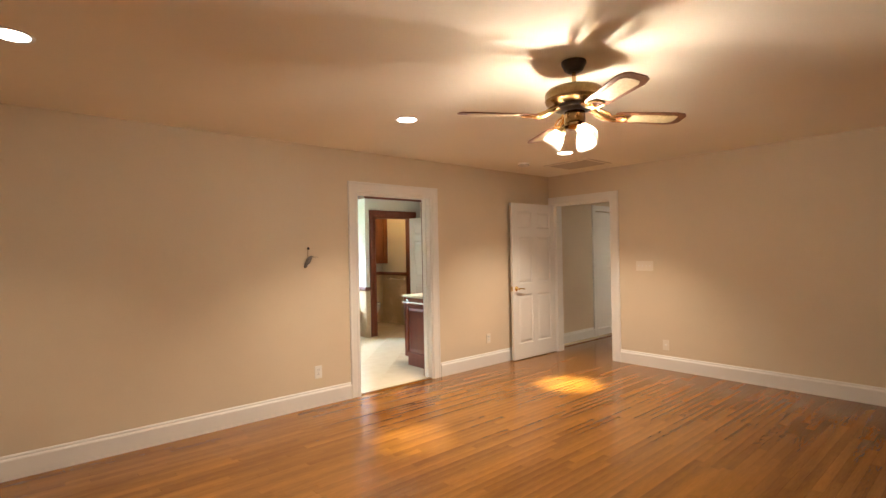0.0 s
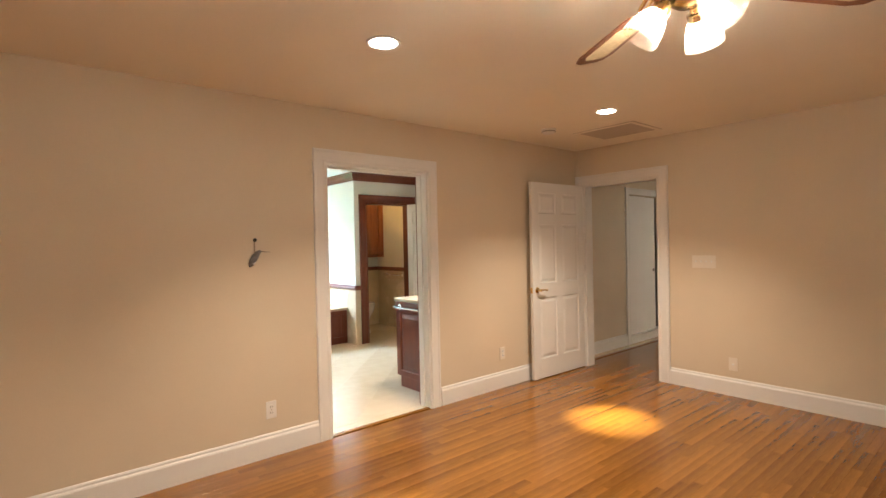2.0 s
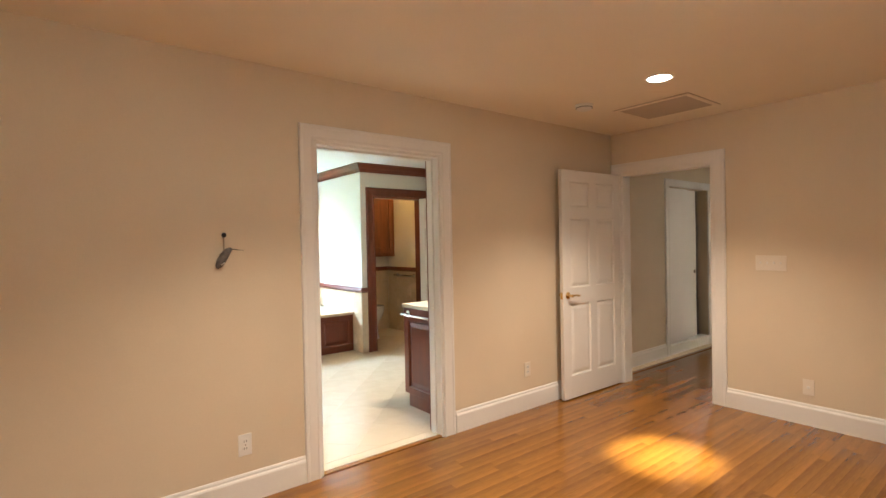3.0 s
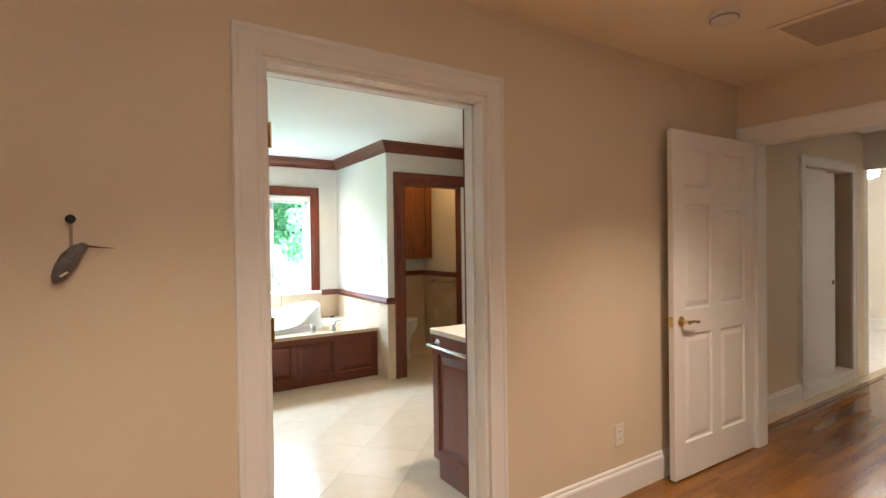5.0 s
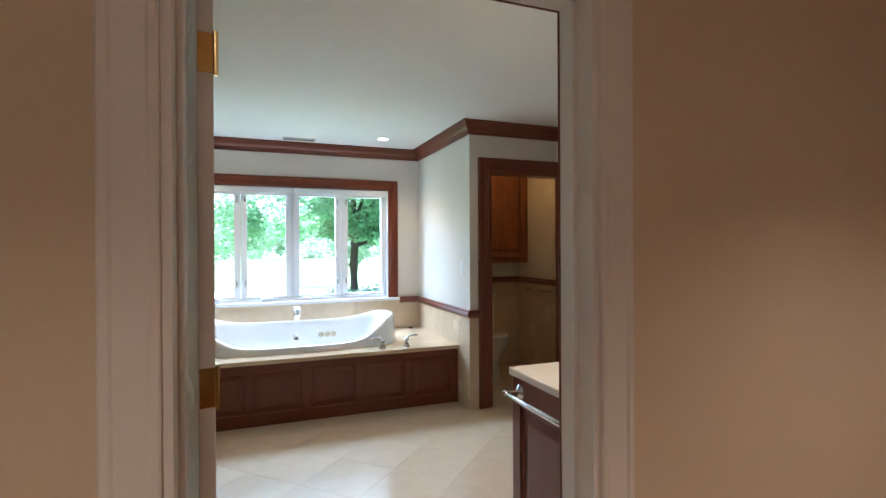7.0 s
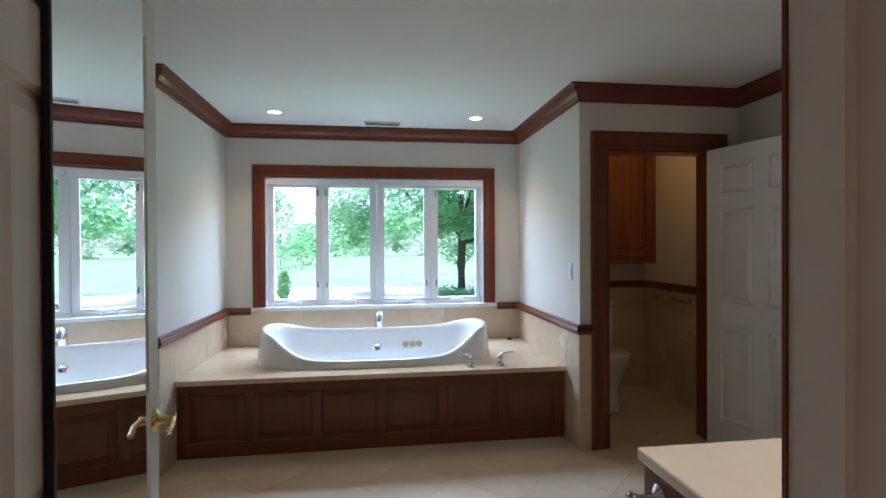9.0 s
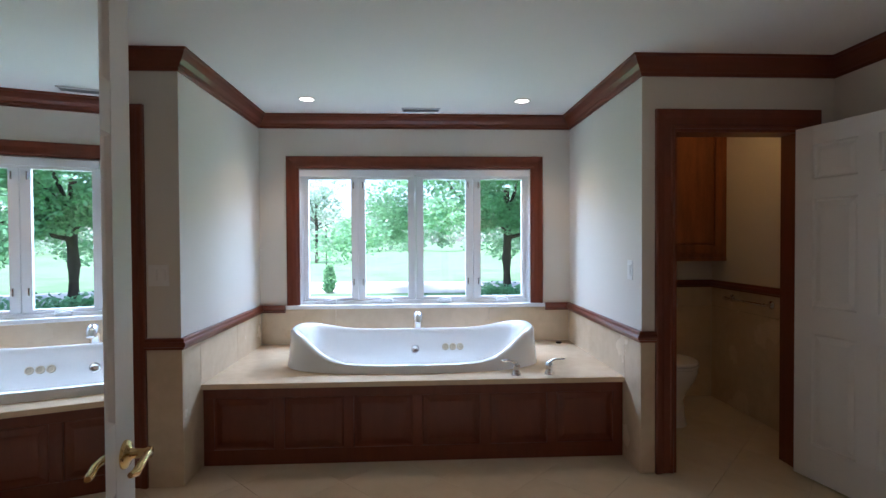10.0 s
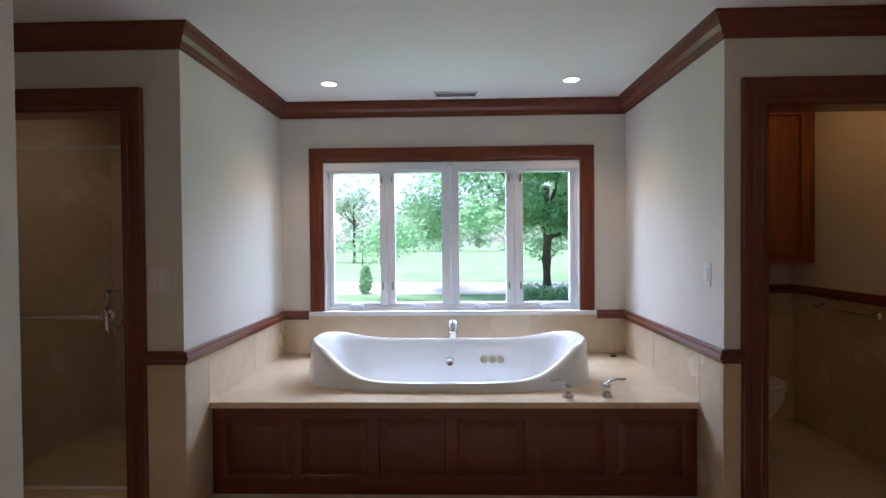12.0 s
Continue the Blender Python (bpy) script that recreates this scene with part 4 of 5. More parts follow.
for x, y in ((1.08, 3.72), (3.37, 3.80), (5.50, 3.86)):
    downlight(x, y, 0.088, CANLIT, "lit round recessed ceiling light")
    spot(x, y, CAN_SPOT * (0.22 if x < 2 else 0.55 if x < 5 else 0.62), WARM, 112, 1.0)
    spot(x, y, CAN_SPOT * (4.6 if x > 5 else 1.2), (1.0, 0.84, 0.48), 20, 1.0)
downlight(2.12, 8.60, 0.070, BATHCANLIT, "small lit recessed light in the shower")
spot(2.12, 8.60, 1.4, (1.0, 0.72, 0.42), 165, 1.0)
downlight(5.10, 5.52, 0.070, BATHCANLIT, "small lit recessed light above the vanity")
spot(5.10, 5.52, 15.0, (1.0, 0.80, 0.57), 92, 0.6)
# added lamp, out of view: brightens the wall panel between shower and tub
downlight(2.70, 6.35, 0.070, BATHCANLIT, "added recessed light, out of view, brightening the wall by the shower")
spot(2.70, 6.35, 3.2, (1.0, 0.62, 0.32), 140, 1.0)
for x, y in ((3.404, 8.77), (5.019, 8.772)):
    downlight(x, y, 0.062, BATHCANLIT, "small lit recessed light above the tub")
    spot(x, y, 4.5, (1.0, 0.72, 0.42), 110)

vent = base("ceiling_vent", 4.252, 9.05, H)
part("frame", sweep([(-0.155, -0.055), (0.155, -0.055), (0.155, 0.055), (-0.155, 0.055)], [(0, 0), (0, -0.010), (0.004, -0.012), (0.020, -0.004), (0.020, 0)], flat, True), VINYL, vent)
part("backing", box(-0.155, 0.155, -0.055, 0.055, -0.0025, -0.0005), SLOT, vent)
for k in range(9):
    y = -0.048 + k * 0.012
    part("slat", box(-0.154, 0.154, y - 0.0008, y + 0.0008, -0.009, -0.003), SLOT, vent)
tagged(vent, "white slatted air vent in the bathroom ceiling", "vent")

# ---- ceiling fan ----
fan = base("ceiling_fan", 3.385, 2.315, H)
part("canopy", lathe(bmesh.new(), [(0, 0), (0.066, 0), (0.068, -0.012), (0.058, -0.030), (0.050, -0.048), (0.030, -0.060), (0, -0.060)]), DARKMETAL, fan, "dark bronze canopy", True)
part("downrod", tube(bmesh.new(), [(0, 0, -0.055), (0, 0, -0.148)], 0.011), OLDBRASS, fan)
part("motor", lathe(bmesh.new(), [(0, -0.105), (0.060, -0.105), (0.105, -0.110), (0.140, -0.120), (0.155, -0.134), (0.158, -0.150), (0.154, -0.166), (0.158, -0.176), (0.152, -0.190), (0.120, -0.204), (0.085, -0.210), (0.0, -0.210)], Matrix(), 40), OLDBRASS, fan, "antique brass motor housing", True)
part("motor_vent", lathe(bmesh.new(), [(0.05, -0.209), (0.108, -0.2115), (0.106, -0.225), (0.07, -0.238), (0.05, -0.238)], Matrix(), 32), DARKMETAL, fan, "", True)
part("switch_housing", lathe(bmesh.new(), [(0, -0.236), (0.050, -0.236), (0.056, -0.245), (0.056, -0.290), (0.050, -0.300), (0.058, -0.306), (0.058, -0.318), (0.036, -0.334), (0, -0.338)], Matrix(), 32), OLDBRASS, fan, "", True)
BZ = -0.262


def outline(pts, z0, z1):
    bm = bmesh.new()
    lo = [bm.verts.new((x, y, z0)) for x, y in pts]
    hi = [bm.verts.new((x, y, z1)) for x, y in pts]
    bm.faces.new(lo)
    bm.faces.new(hi)
    for k in range(len(pts)):
        bm.faces.new((lo[k], lo[(k + 1) % len(pts)], hi[(k + 1) % len(pts)], hi[k]))
    return bm


blade_pts = [(0.235, -0.048), (0.27, -0.056), (0.60, -0.070), (0.655, -0.058), (0.675, -0.036), (0.675, 0.036), (0.655, 0.058), (0.60, 0.070), (0.27, 0.056), (0.235, 0.048)]
inset_pts = [(0.335, -0.030), (0.35, -0.040), (0.59, -0.046), (0.62, -0.034), (0.628, 0.0), (0.62, 0.034), (0.59, 0.046), (0.35, 0.040), (0.335, 0.030), (0.328, 0.0)]
for a in (58, 148, 238, 328):
    m = Matrix.Rotation(radians(a), 4, "Z") @ Matrix.Translation((0, 0, BZ)) @ Matrix.Rotation(radians(-11), 4, "X") @ Matrix.Scale(0.95, 4, (1, 0, 0))
    bl = part("blade", outline(blade_pts, -0.003, 0.003), BLADEWOOD, fan, "walnut blade with cane inset")
    bl.data.transform(m)
    for z in (-0.0042, 0.0042):
        ins = part("cane_inset", outline(inset_pts, z - 0.001, z + 0.001), CANE, bl)
        ins.data.transform(m)
    bm = bmesh.new()
    tube(bm, [(0.09, 0, 0.052), (0.13, 0, 0.032), (0.175, 0, 0.008), (0.215, 0, -0.006), (0.25, 0, -0.008)], [0.022, 0.019, 0.017, 0.018, 0.012], 10)
    for s in (-1, 1):
        tube(bm, [(0.20, 0, -0.008), (0.225, s * 0.03, -0.008), (0.27, s * 0.036, -0.008), (0.305, s * 0.020, -0.008), (0.315, 0, -0.008)], 0.006, 8)
    for s in (-1, 1):
        tube(bm, [(0.12, s * 0.012, 0.036), (0.15, s * 0.036, 0.020), (0.19, s * 0.040, 0.002), (0.215, s * 0.018, -0.006)], 0.007, 8)
    ir = part("blade_iron", bm, BRASS, fan, "scrolled brass blade iron", True)
    ir.data.transform(m)
for k in range(3):
    a = radians(4 + 120 * k)
    d = Vector((math.cos(a), math.sin(a), 0))
    m = Matrix.Translation(d * 0.062 + Vector((0, 0, -0.325))) @ (Vector((d.x * 0.62, d.y * 0.62, -0.78))).to_track_quat("Z", "Y").to_matrix().to_4x4() @ Matrix.Scale(0.86, 4)
    lk = part("lamp_holder", lathe(bmesh.new(), [(0, -0.02), (0.018, -0.02), (0.022, 0.0), (0.024, 0.03), (0.016, 0.034), (0, 0.034)], m, 16), OLDBRASS, fan, "", True)
    part("gallery", lathe(bmesh.new(), [(0.020, 0.006), (0.033, 0.010), (0.035, 0.018), (0.035, 0.034), (0.0335, 0.034), (0.0335, 0.020), (0.020, 0.010)], m, 24), OLDBRASS, lk, "brass shade gallery", True)
    prof = []
    for q in range(9):
        u = q / 8
        prof.append((0.028 + 0.034 * u ** 0.75 + 0.006 * math.sin(u * 3.1), 0.022 + 0.105 * u))
    prof = prof + [(r - 0.0025, z) for r, z in prof[::-1]]
    bm = bmesh.new()
    rings = [[bm.verts.new(m @ Vector(((r + 0.0025 * math.cos(12 * 2 * math.pi * j / 48) * (z - 0.02) / 0.1) * math.cos(2 * math.pi * j / 48), (r + 0.0025 * math.cos(12 * 2 * math.pi * j / 48) * (z - 0.02) / 0.1) * math.sin(2 * math.pi * j / 48), z))) for j in range(48)] for r, z in prof]
    for p, q in zip(rings, rings[1:] + rings[:1]):
        for j in range(48):
            bm.faces.new((p[j], p[(j + 1) % 48], q[(j + 1) % 48], q[j]))
    sg = part("glass_shade", bm, BELLGLASS, fan, "ribbed clear glass bell shade", True)
    sg.visible_shadow = False
    bulb = part("bulb", lathe(bmesh.new(), [(0, 0.034), (0.010, 0.036), (0.012, 0.05), (0.018, 0.070), (0.018, 0.080), (0.012, 0.092), (0, 0.097)], m, 16), BELLGLASS, fan, "clear glass bulb", True)
    bulb.visible_shadow = False
    part("filament", lathe(bmesh.new(), [(0, 0.051), (0.005, 0.053), (0.006, 0.061), (0.005, 0.069), (0, 0.071)], m, 10), BULBLIT, bulb, "glowing filament", True)
part("pull_chain", tube(bmesh.new(), [(0.055, 0, -0.30), (0.062, 0, -0.31), (0.062, 0, -0.42)], 0.0018, 6), BRASS, fan)
for p in fan.children_recursive:  # hang everything below the rod
    if p.name.split(".")[0] not in ("canopy", "downrod"):
        p.data.transform(Matrix.Translation((0, 0, -0.034)))
tagged(fan, "brass ceiling fan with four cane blades and three lit shades", "ceiling fan")

# ---- hall things ----
for x0, x1, y, lab in ((8.202, 8.74, HY1 + 0.035, "white flat sliding closet door"), (8.55, 9.06, HY1 + 0.075, "white flat sliding closet door slid partly open")):
    c = base("sliding_door", x0, y, 0.122)
    part("panel", box(0, x1 - x0, 0, 0.03, 0, 1.90, 0.002), TRIM, c)
    if x0 > 8.5:
        part("finger_pull", lathe(bmesh.new(), [(0, 0.001), (0.018, 0.001), (0.022, 0.003), (0.022, 0.0), (0, 0.0)], Matrix.Translation((x1 - x0 - 0.05, 0, 0.85)) @ Matrix.Rotation(radians(90), 4, "X")), DARKMETAL, c)
    tagged(c, lab, "sliding door", "closet doors")
sc = base("hall_lamp", 10.6, 5.45, H)
part("stem", tube(bmesh.new(), [(0, 0, 0), (0, 0, -0.22)], 0.008), BRASS, sc)
part("canopy", lathe(bmesh.new(), [(0, 0), (0.05, 0), (0.04, -0.02), (0, -0.02)]), BRASS, sc)
part("globe", lathe(bmesh.new(), [(0, -0.22), (0.05, -0.23), (0.08, -0.27), (0.07, -0.33), (0, -0.36)]), glow("lit_hall_globe", (1.0, 0.85, 0.65), 38.0), sc, "", True)
tagged(sc, "lit glass pendant in the room beyond the hall", "pendant lamp")

# ---- outdoors ----
GZ = -0.62
ground = structure(part("ground", boxes([(-900, 900, -900, 900, GZ - 0.4, GZ)]), GRASS), "wide mown lawn", "ground")
dv = bmesh.new()
pts = [(-60 + 4 * k, 27.5 + 1.2 * math.sin(k * 0.25) + 0.02 * (k - 15) ** 2) for k in range(36)]
for (xa, ya), (xb, yb) in zip(pts, pts[1:]):
    vs = [dv.verts.new(p) for p in ((xa, ya - 2.6, GZ + 0.012), (xb, yb - 2.6, GZ + 0.012), (xb, yb + 2.6, GZ + 0.012), (xa, ya + 2.6, GZ + 0.012))]
    dv.faces.new(vs)
bmesh.ops.remove_doubles(dv, verts=dv.verts, dist=1e-4)
structure(part("road", dv, DRIVE), "pale concrete drive curving across the lawn", "road")

rng = np.random.default_rng(5)


def leaves(name, centres, radii, count, size, material, parent, squash=0.7):
    """A crown of many small folded leaves spread through uneven clumps."""
    idx = rng.integers(0, len(centres), count)
    v = rng.normal(size=(count, 3))
    v /= np.linalg.norm(v, axis=1)[:, None]
    rad = rng.random(count) ** 0.45
    c = np.asarray(centres)[idx] + v * (np.asarray(radii)[idx] * rad)[:, None] * np.array((1, 1, squash))
    a = rng.normal(size=(count, 3))
    a[:, 2] *= 0.5
    a /= np.linalg.norm(a, axis=1)[:, None]
    b = np.cross(a, rng.normal(size=(count, 3)))
    b /= np.linalg.norm(b, axis=1)[:, None]
    s = (size * (0.6 + 0.8 * rng.random(count)))[:, None]
    vs = np.stack([c - a * s, c + b * s * 0.55, c + a * s, c - b * s * 0.55], 1).reshape(-1, 3)
    me = bpy.data.meshes.new(name)
    me.from_pydata(vs.tolist(), [], np.arange(count * 4).reshape(-1, 4).tolist())
    me.materials.append(material)
    ob = new(name, me)
    ob.parent = parent
    return ob


def limb(bm, p, d, length, r, depth, tips, seg=8):
    p, d = Vector(p), Vector(d).normalized()
    pts, rad = [p], [r]
    for k in range(4):
        d = (d + Vector((random.uniform(-1, 1), random.uniform(-1, 1), random.uniform(-0.5, 0.6))) * 0.16).normalized()
        pts.append(pts[-1] + d * length / 4)
        rad.append(r * (1 - 0.16 * (k + 1)))
    tube(bm, pts, rad, seg)
    tips.append(pts[-1])
    if depth:
        for k in range(3):
            q = pts[2 + k % 3]
            a = random.uniform(0, 6.28)
            limb(bm, q, d + Vector((math.cos(a), math.sin(a), random.uniform(-0.25, 0.55))) * 0.9, length * random.uniform(0.55, 0.75), rad[3] * 0.62, depth - 1, tips, 6)


def tree(name, x, y, h_trunk, r, spread, top, count, size, material, label, low=0.0):
    t = base(name, x, y, GZ)
    bm = bmesh.new()
    tips = []
    tube(bm, [(0, 0, -0.1), (0.02, 0, 0.25), (0, 0.02, h_trunk * 0.6), (0.05, 0, h_trunk), (0.0, 0.05, h_trunk + top * 0.25)], [r * 1.5, r * 1.1, r, r * 0.95, r * 0.6], 14)
    for k in range(7):
        a = k * 0.9 + random.uniform(-0.2, 0.2)
        limb(bm, (0, 0, h_trunk * (0.92 + 0.05 * k)), (math.cos(a), math.sin(a), 0.35 + 0.12 * k), spread * random.uniform(0.5, 0.7), r * 0.42, 2, tips)
    part("trunk", bm, BARK, t, "dark bark trunk and limbs", True)
    cs, rs = [], []
    for q in tips:
        cs.append((q.x, q.y, q.z))
        rs.append(spread * random.uniform(0.13, 0.24))
    for k in range(60):
        a, rr = random.uniform(0, 6.28), spread * math.sqrt(random.random())
        z = h_trunk + low + random.random() * top * (1.1 - rr / spread * 0.7)
        cs.append((rr * math.cos(a), rr * math.sin(a), z))
        rs.append(spread * random.uniform(0.10, 0.2))
    for k in range(int(26 * spread / 5.8)):
        a = math.pi * random.uniform(1.05, 1.95)
        rr = spread * random.uniform(0.10, 0.45)
        cs.append((rr * math.cos(a), rr * math.sin(a), h_trunk + random.uniform(0.1, 3.2)))
        rs.append(spread * random.uniform(0.07, 0.13))
    leaves("crown", cs, rs, count, size, material, t)
    return tagged(t, label, "tree")


random.seed(11)
tree("maple_tree", 7.35, 22.6, 2.25, 0.17, 5.9, 6.5, 100000, 0.074, LEAF, "broad green maple tree on the lawn", low=-0.5)
tree("lawn_tree", -5.4, 52.0, 3.4, 0.15, 2.9, 8.5, 4200, 0.11, HAZELEAF, "slender open tree far across the lawn", low=0.4)
post = base("lawn_post", 0.58, 24.7, GZ)
part("pole", tube(bmesh.new(), [(0, 0, -0.1), (0, 0, 2.45)], 0.022, 10), DARKMETAL, post)
part("cap", lathe(bmesh.new(), [(0, 2.51), (0.02, 2.49), (0.034, 2.45), (0, 2.45)], Matrix(), 10), DARKMETAL, post)
tagged(post, "thin dark post on the lawn", "post")
sb = base("shrub", 0.72, 24.4, GZ)
leaves("foliage", [(0, 0, 0.25), (0.05, 0, 0.5), (0, 0.05, 0.75), (0.03, 0, 0.95)], [0.26, 0.28, 0.24, 0.16], 2600, 0.05, LEAF, sb, 1.0)
part("stem", tube(bmesh.new(), [(0, 0, -0.05), (0, 0, 0.8)], [0.03, 0.015], 6), BARK, sb)
tagged(sb, "small upright evergreen shrub beside the post", "shrub")
bd = base("shrub", 7.3, 21.4, GZ)
leaves("foliage", [(k * 0.35 - 0.9, 0.1 * math.sin(k), 0.25 + 0.08 * math.sin(k * 2.1)) for k in range(7)], [0.42] * 7, 1500, 0.07, LEAF, bd, 0.9)
tagged(bd, "low green planting round the tree foot", "shrub")
wd = base("far_woods", 0, 0, GZ)
cs, rs = [], []
for k in range(150):
    x = -110 + 1.6 * k + random.uniform(-1, 1)
    cs.append((x, 105 + random.uniform(-8, 8), random.uniform(0.5, 5.5)))
    rs.append(random.uniform(2.0, 3.8))
leaves("foliage", cs, rs, 26000, 0.42, HAZELEAF, wd, 1.0)
tagged(wd, "distant belt of green woods", "woods", kind="stuff")


# ---- boards and tiles ----
def piece_mesh(name, material, w, d, h, bev):
    bm = box(-w / 2, w / 2, -d / 2, d / 2, -h, 0)
    top = [e for e in bm.edges if all(v.co.z > -1e-6 for v in e.verts)]
    bmesh.ops.bevel(bm, geom=top, offset=bev, segments=1, affect="EDGES")
    me = bpy.data.meshes.new(name)
    bm.to_mesh(me)
    bm.free()
    me.materials.append(material)
    return me


BW = 0.0572
LENGTHS = [0.35, 0.5, 0.65, 0.8, 0.95, 1.15]
board_me = {L: piece_mesh("board", OAK, L - 0.0003, BW - 0.0003, 0.012, 0.0004) for L in LENGTHS}
random.seed(3)
near, rest = [], []
for x_lo, x_hi, y_lo, y_hi in ((XW, XE, YS, YN), (XE, HX1 + 0.06, HY0, HY1)):
    y = y_lo + BW / 2
    while y < y_hi:
        x = x_lo - random.random() * 0.8
        while x < x_hi:
            L = random.choice(LENGTHS)
            a, b = max(x, x_lo), min(x + L, x_hi)
            if b - a > 0.02:
                whole = b - a > L - 1e-6
                ob = whole and 3.0 < (a + b) / 2 < 6.3 and 2.1 < y < 4.9
                (near if ob and len(near) < 300 else rest).append((a, b, y, L))
            x += L
        y += BW
for a, b, y, L in near:
    o = new("board", board_me[L])
    o.parent = floor_bed
    o.location = ((a + b) / 2, y, 0.0)


def joined(name, rows, material, parent, h, bev, turn=None):
    """Pieces too many to be parts: one mesh of bevelled slabs. rows: x0, x1, y0, y1, z."""
    V, F = [], []
    for x0, x1, y0, y1, z in rows:
        n = len(V)
        V += [(x0, y0, z - h), (x1, y0, z - h), (x1, y1, z - h), (x0, y1, z - h), (x0, y0, z - bev), (x1, y0, z - bev), (x1, y1, z - bev), (x0, y1, z - bev),
              (x0 + bev, y0 + bev, z), (x1 - bev, y0 + bev, z), (x1 - bev, y1 - bev, z), (x0 + bev, y1 - bev, z)]
        for a in (0, 4):
            for k in range(4):
                F.append((n + a + k, n + a + (k + 1) % 4, n + a + 4 + (k + 1) % 4, n + a + 4 + k))
        F.append((n + 8, n + 9, n + 10, n + 11))
    me = bpy.data.meshes.new(name)
    me.from_pydata([tuple(turn @ Vector(v)) for v in V] if turn else V, [], F)
    me.materials.append(material)
    ob = new(name, me)
    ob.parent = parent
    ob["kind"] = "stuff"
    return ob


joined("boards", [(a + 0.00015, b - 0.00015, y - BW / 2 + 0.00015, y + BW / 2 - 0.00015, 0.0) for a, b, y, L in rest], OAKREST, floor_bed, 0.012, 0.0004)

# bathroom floor tiles, laid at 45 degrees and cut at the walls
TS = 0.40
tile_me = piece_mesh("tile", FLOORTILE, TS - 0.0012, TS - 0.0012, 0.010, 0.0005)
c45 = math.sqrt(0.5)


def clip_poly(poly, x0, x1, y0, y1):
    for axis, lim, keep in ((0, x0, 1), (0, x1, -1), (1, y0, 1), (1, y1, -1)):
        out = []
        for p, q in zip(poly, poly[1:] + poly[:1]):
            dp, dq = (p[axis] - lim) * keep, (q[axis] - lim) * keep
            if dp >= 0:
                out.append(p)
            if dp * dq < 0:
                t = dp / (dp - dq)
                out.append((p[0] + t * (q[0] - p[0]), p[1] + t * (q[1] - p[1])))
        poly = out
        if len(poly) < 3:
            return []
    return poly


cut = bmesh.new()
fx0, fx1, fy0, fy1 = BXW, CXE, YB + 0.012, YBK
for u in range(-30, 31):
    for w in range(-30, 31):
        cx, cy = 4.35 + (u - w) * TS * c45, 6.45 + (u + w) * TS * c45
        r = TS / 2 * math.sqrt(2) - 0.0008
        poly = [(cx - r, cy), (cx, cy - r), (cx + r, cy), (cx, cy + r)]
        got = clip_poly(poly, fx0, fx1, fy0, fy1)
        if not got:
            continue
        if fx0 < cx - r and cx + r < fx1 and fy0 < cy - r and cy + r < fy1:
            o = new("tile", tile_me)
            o.parent = floor_bath
            o.matrix_basis = pose(cx, cy, FZ, 0, 0, 45)
        else:
            lo = [cut.verts.new((px, py, FZ - 0.01)) for px, py in got]
            hi = [cut.verts.new((px, py, FZ)) for px, py in got]
            cut.faces.new(hi)
            for k in range(len(got)):
                cut.faces.new((lo[k], lo[(k + 1) % len(got)], hi[(k + 1) % len(got)], hi[k]))
for xa, xb in ((AX0 + j, 4.12), (4.123, AX1 - j)):
    bx(cut, xa, xb, YN + 0.041, YB + 0.010, FZ - 0.012, FZ, 0.0008)
structure(part("threshold", box(AX0 + j + 0.001, AX1 - j - 0.001, YN + 0.001, YN + 0.040, -0.012, 0.008, 0.002), OAKREST), "narrow oak threshold between boards and tile", "trim")
ct2 = part("cut_tiles", cut, FLOORTILEREST, floor_bath)
ct2["kind"] = "stuff"


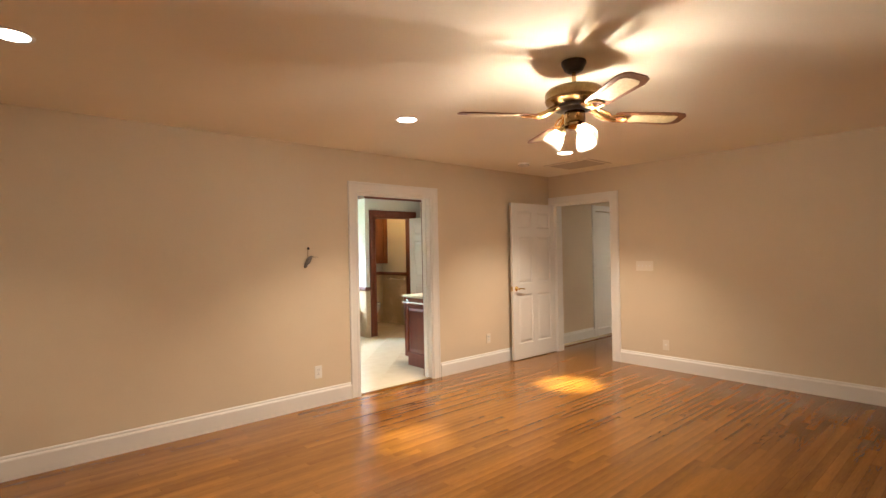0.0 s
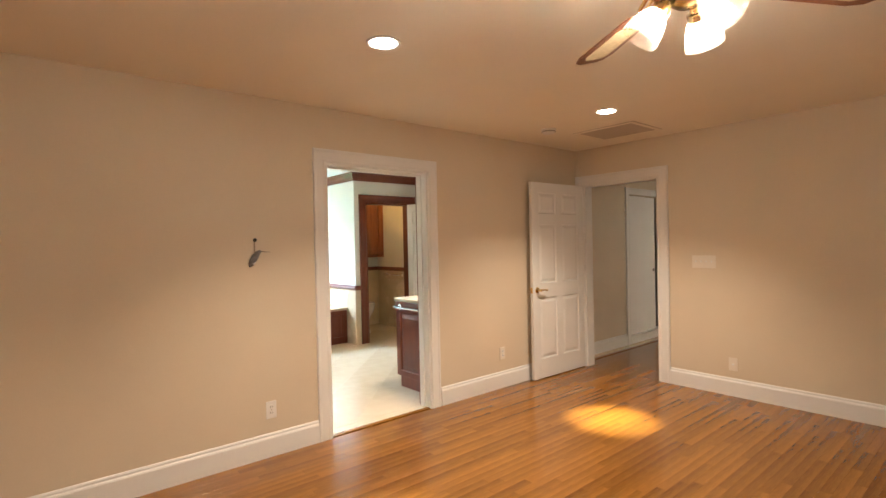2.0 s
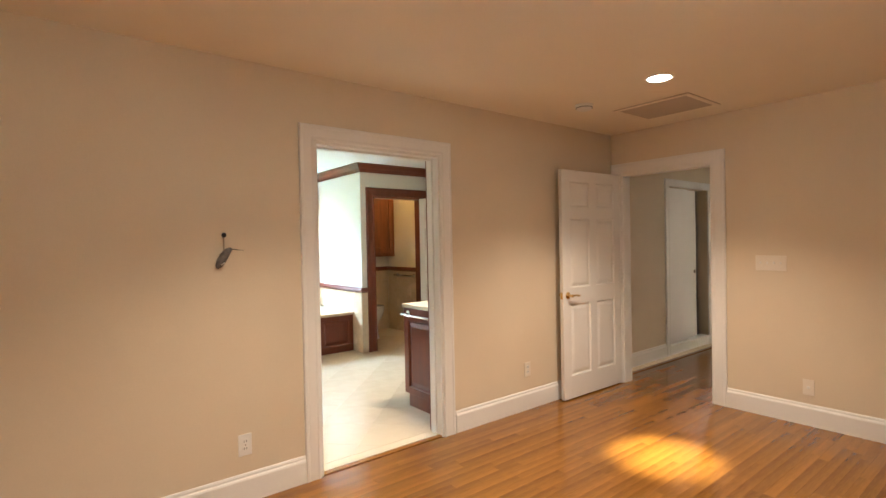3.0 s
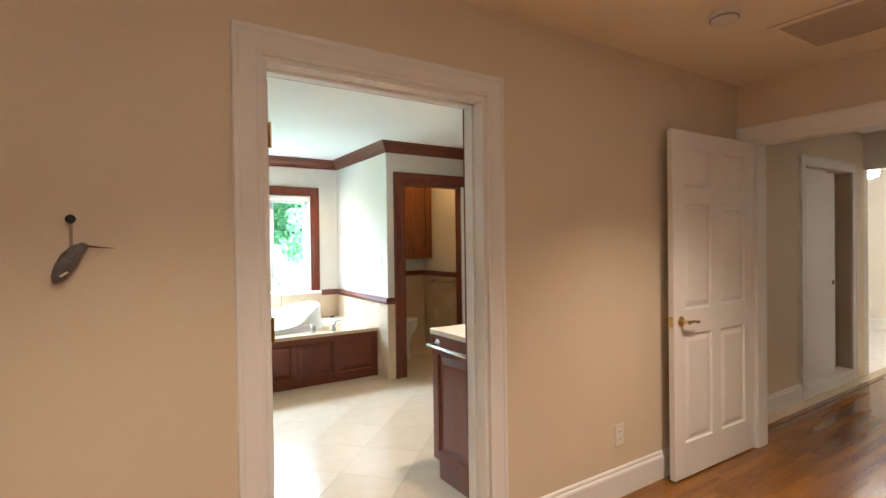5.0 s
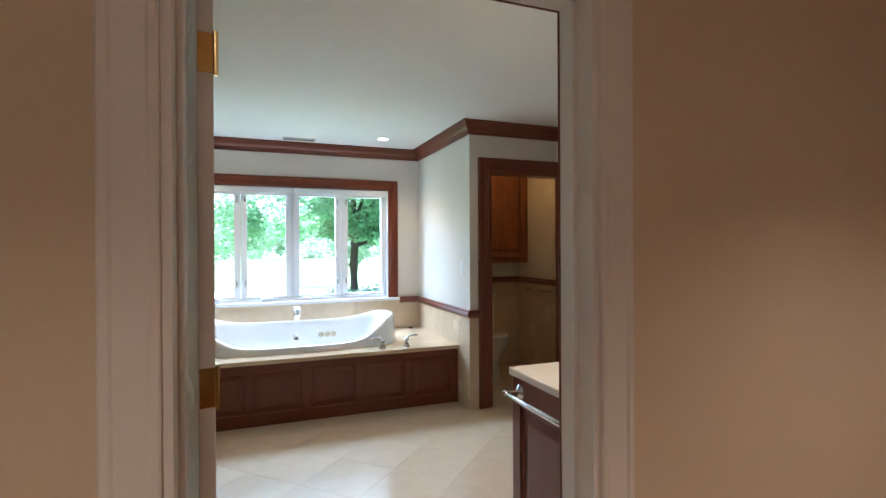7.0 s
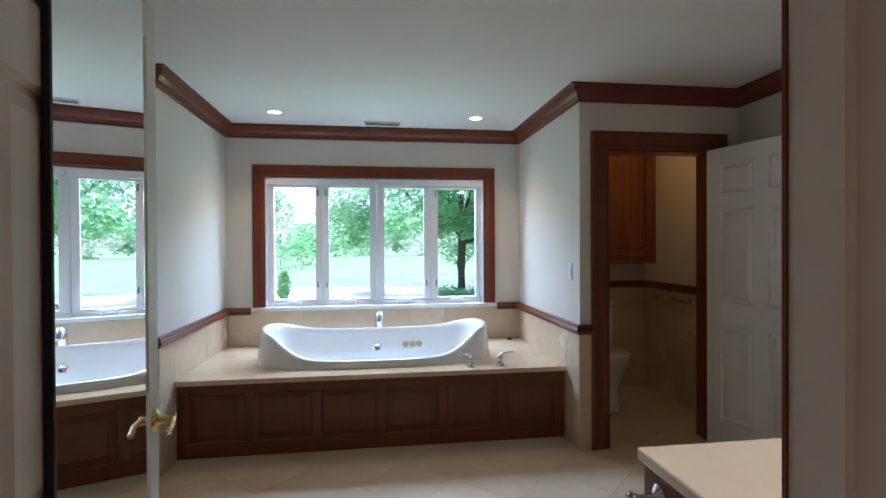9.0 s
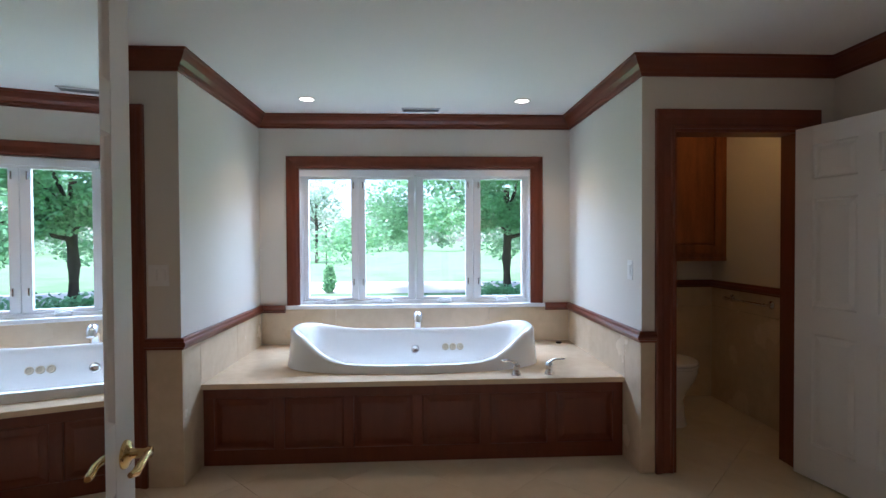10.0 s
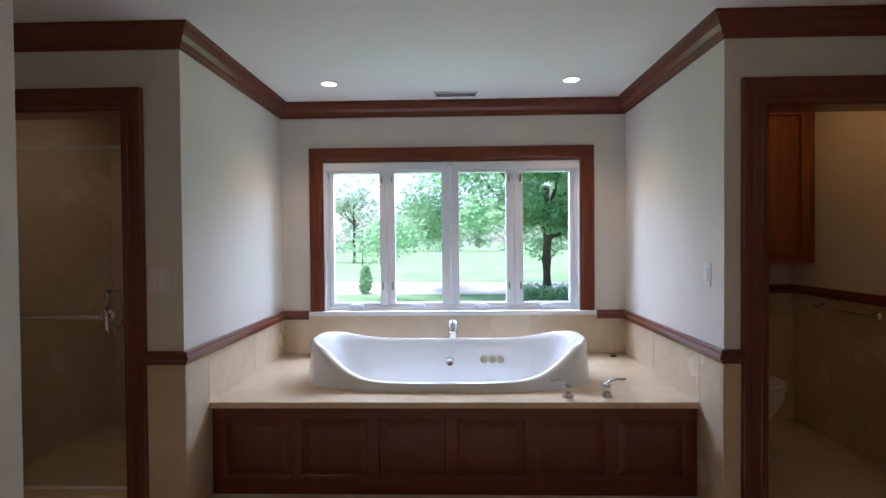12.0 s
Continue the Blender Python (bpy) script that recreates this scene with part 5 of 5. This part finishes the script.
# wall tiles under the chair rails
def wall_tiles(name, u0, u1, z0, z1, put, label, first=0.0, width=0.61, height=0.80):
    """Slabs along a wall; put maps (u, out, z) to a place."""
    wall = new(name)
    u = u0
    while u < u1 - 0.01:
        e = min(u1, u + (first if first and u == u0 else width))
        z = z0
        while z < z1 - 0.005:
            t = min(z1, z + height)
            bm = bmesh.new()
            ring = []
            for inset, out in ((0.001, 0.0), (0.001, 0.009), (0.0025, 0.0105)):
                ring.append([bm.verts.new(put(p, out, q)) for p, q in ((u + inset, z + inset), (e - inset, z + inset), (e - inset, t - inset), (u + inset, t - inset))])
            for p, q in zip(ring, ring[1:]):
                for k in range(4):
                    bm.faces.new((p[k], p[(k + 1) % 4], q[(k + 1) % 4], q[k]))
            bm.faces.new(ring[-1])
            part("tile", bm, TILE, wall)
            z = t
        u = e
    return structure(wall, label, "wall tile")


TZ = 0.786
wall_tiles("tile_wainscot", SX1 + 0.095, AL + 0.0105, FZ, TZ, lambda u, o, z: (u, YF - o, z), "cream marble wall tile below the chair rail")
wall_tiles("tile_wainscot", AR - 0.0105, CX0 - 0.112, FZ, TZ, lambda u, o, z: (u, YF - o, z), "cream marble wall tile below the chair rail")
wall_tiles("tile_wainscot", YF - 0.0, YBK - 0.011, FZ, TZ, lambda u, o, z: (AL + o, u, z), "cream marble wall tile beside the tub", 0.22)
wall_tiles("tile_wainscot", YF - 0.0, YBK - 0.011, FZ, TZ, lambda u, o, z: (AR - o, u, z), "cream marble wall tile beside the tub", 0.22)
wall_tiles("tile_backsplash", AL + 0.011, AR - 0.011, DZ + 0.001, 0.814, lambda u, o, z: (u, YBK - o, z), "cream marble tile strip behind the tub", 0.62, 1.30)
wall_tiles("tile_wainscot", AR + T + 0.011, CXE - 0.011, FZ, TZ + 0.185, lambda u, o, z: (u, YBK - o, z), "cream marble wall tile in the toilet room")
wall_tiles("tile_wainscot", YF + T, YBK - 0.011, FZ, TZ + 0.185, lambda u, o, z: (CXE - o, u, z), "cream marble wall tile in the toilet room")
wall_tiles("tile_wainscot", YB + 0.7, YF - 0.011, FZ, TZ, lambda u, o, z: (BXE - o, u, z), "cream marble wall tile below the chair rail")
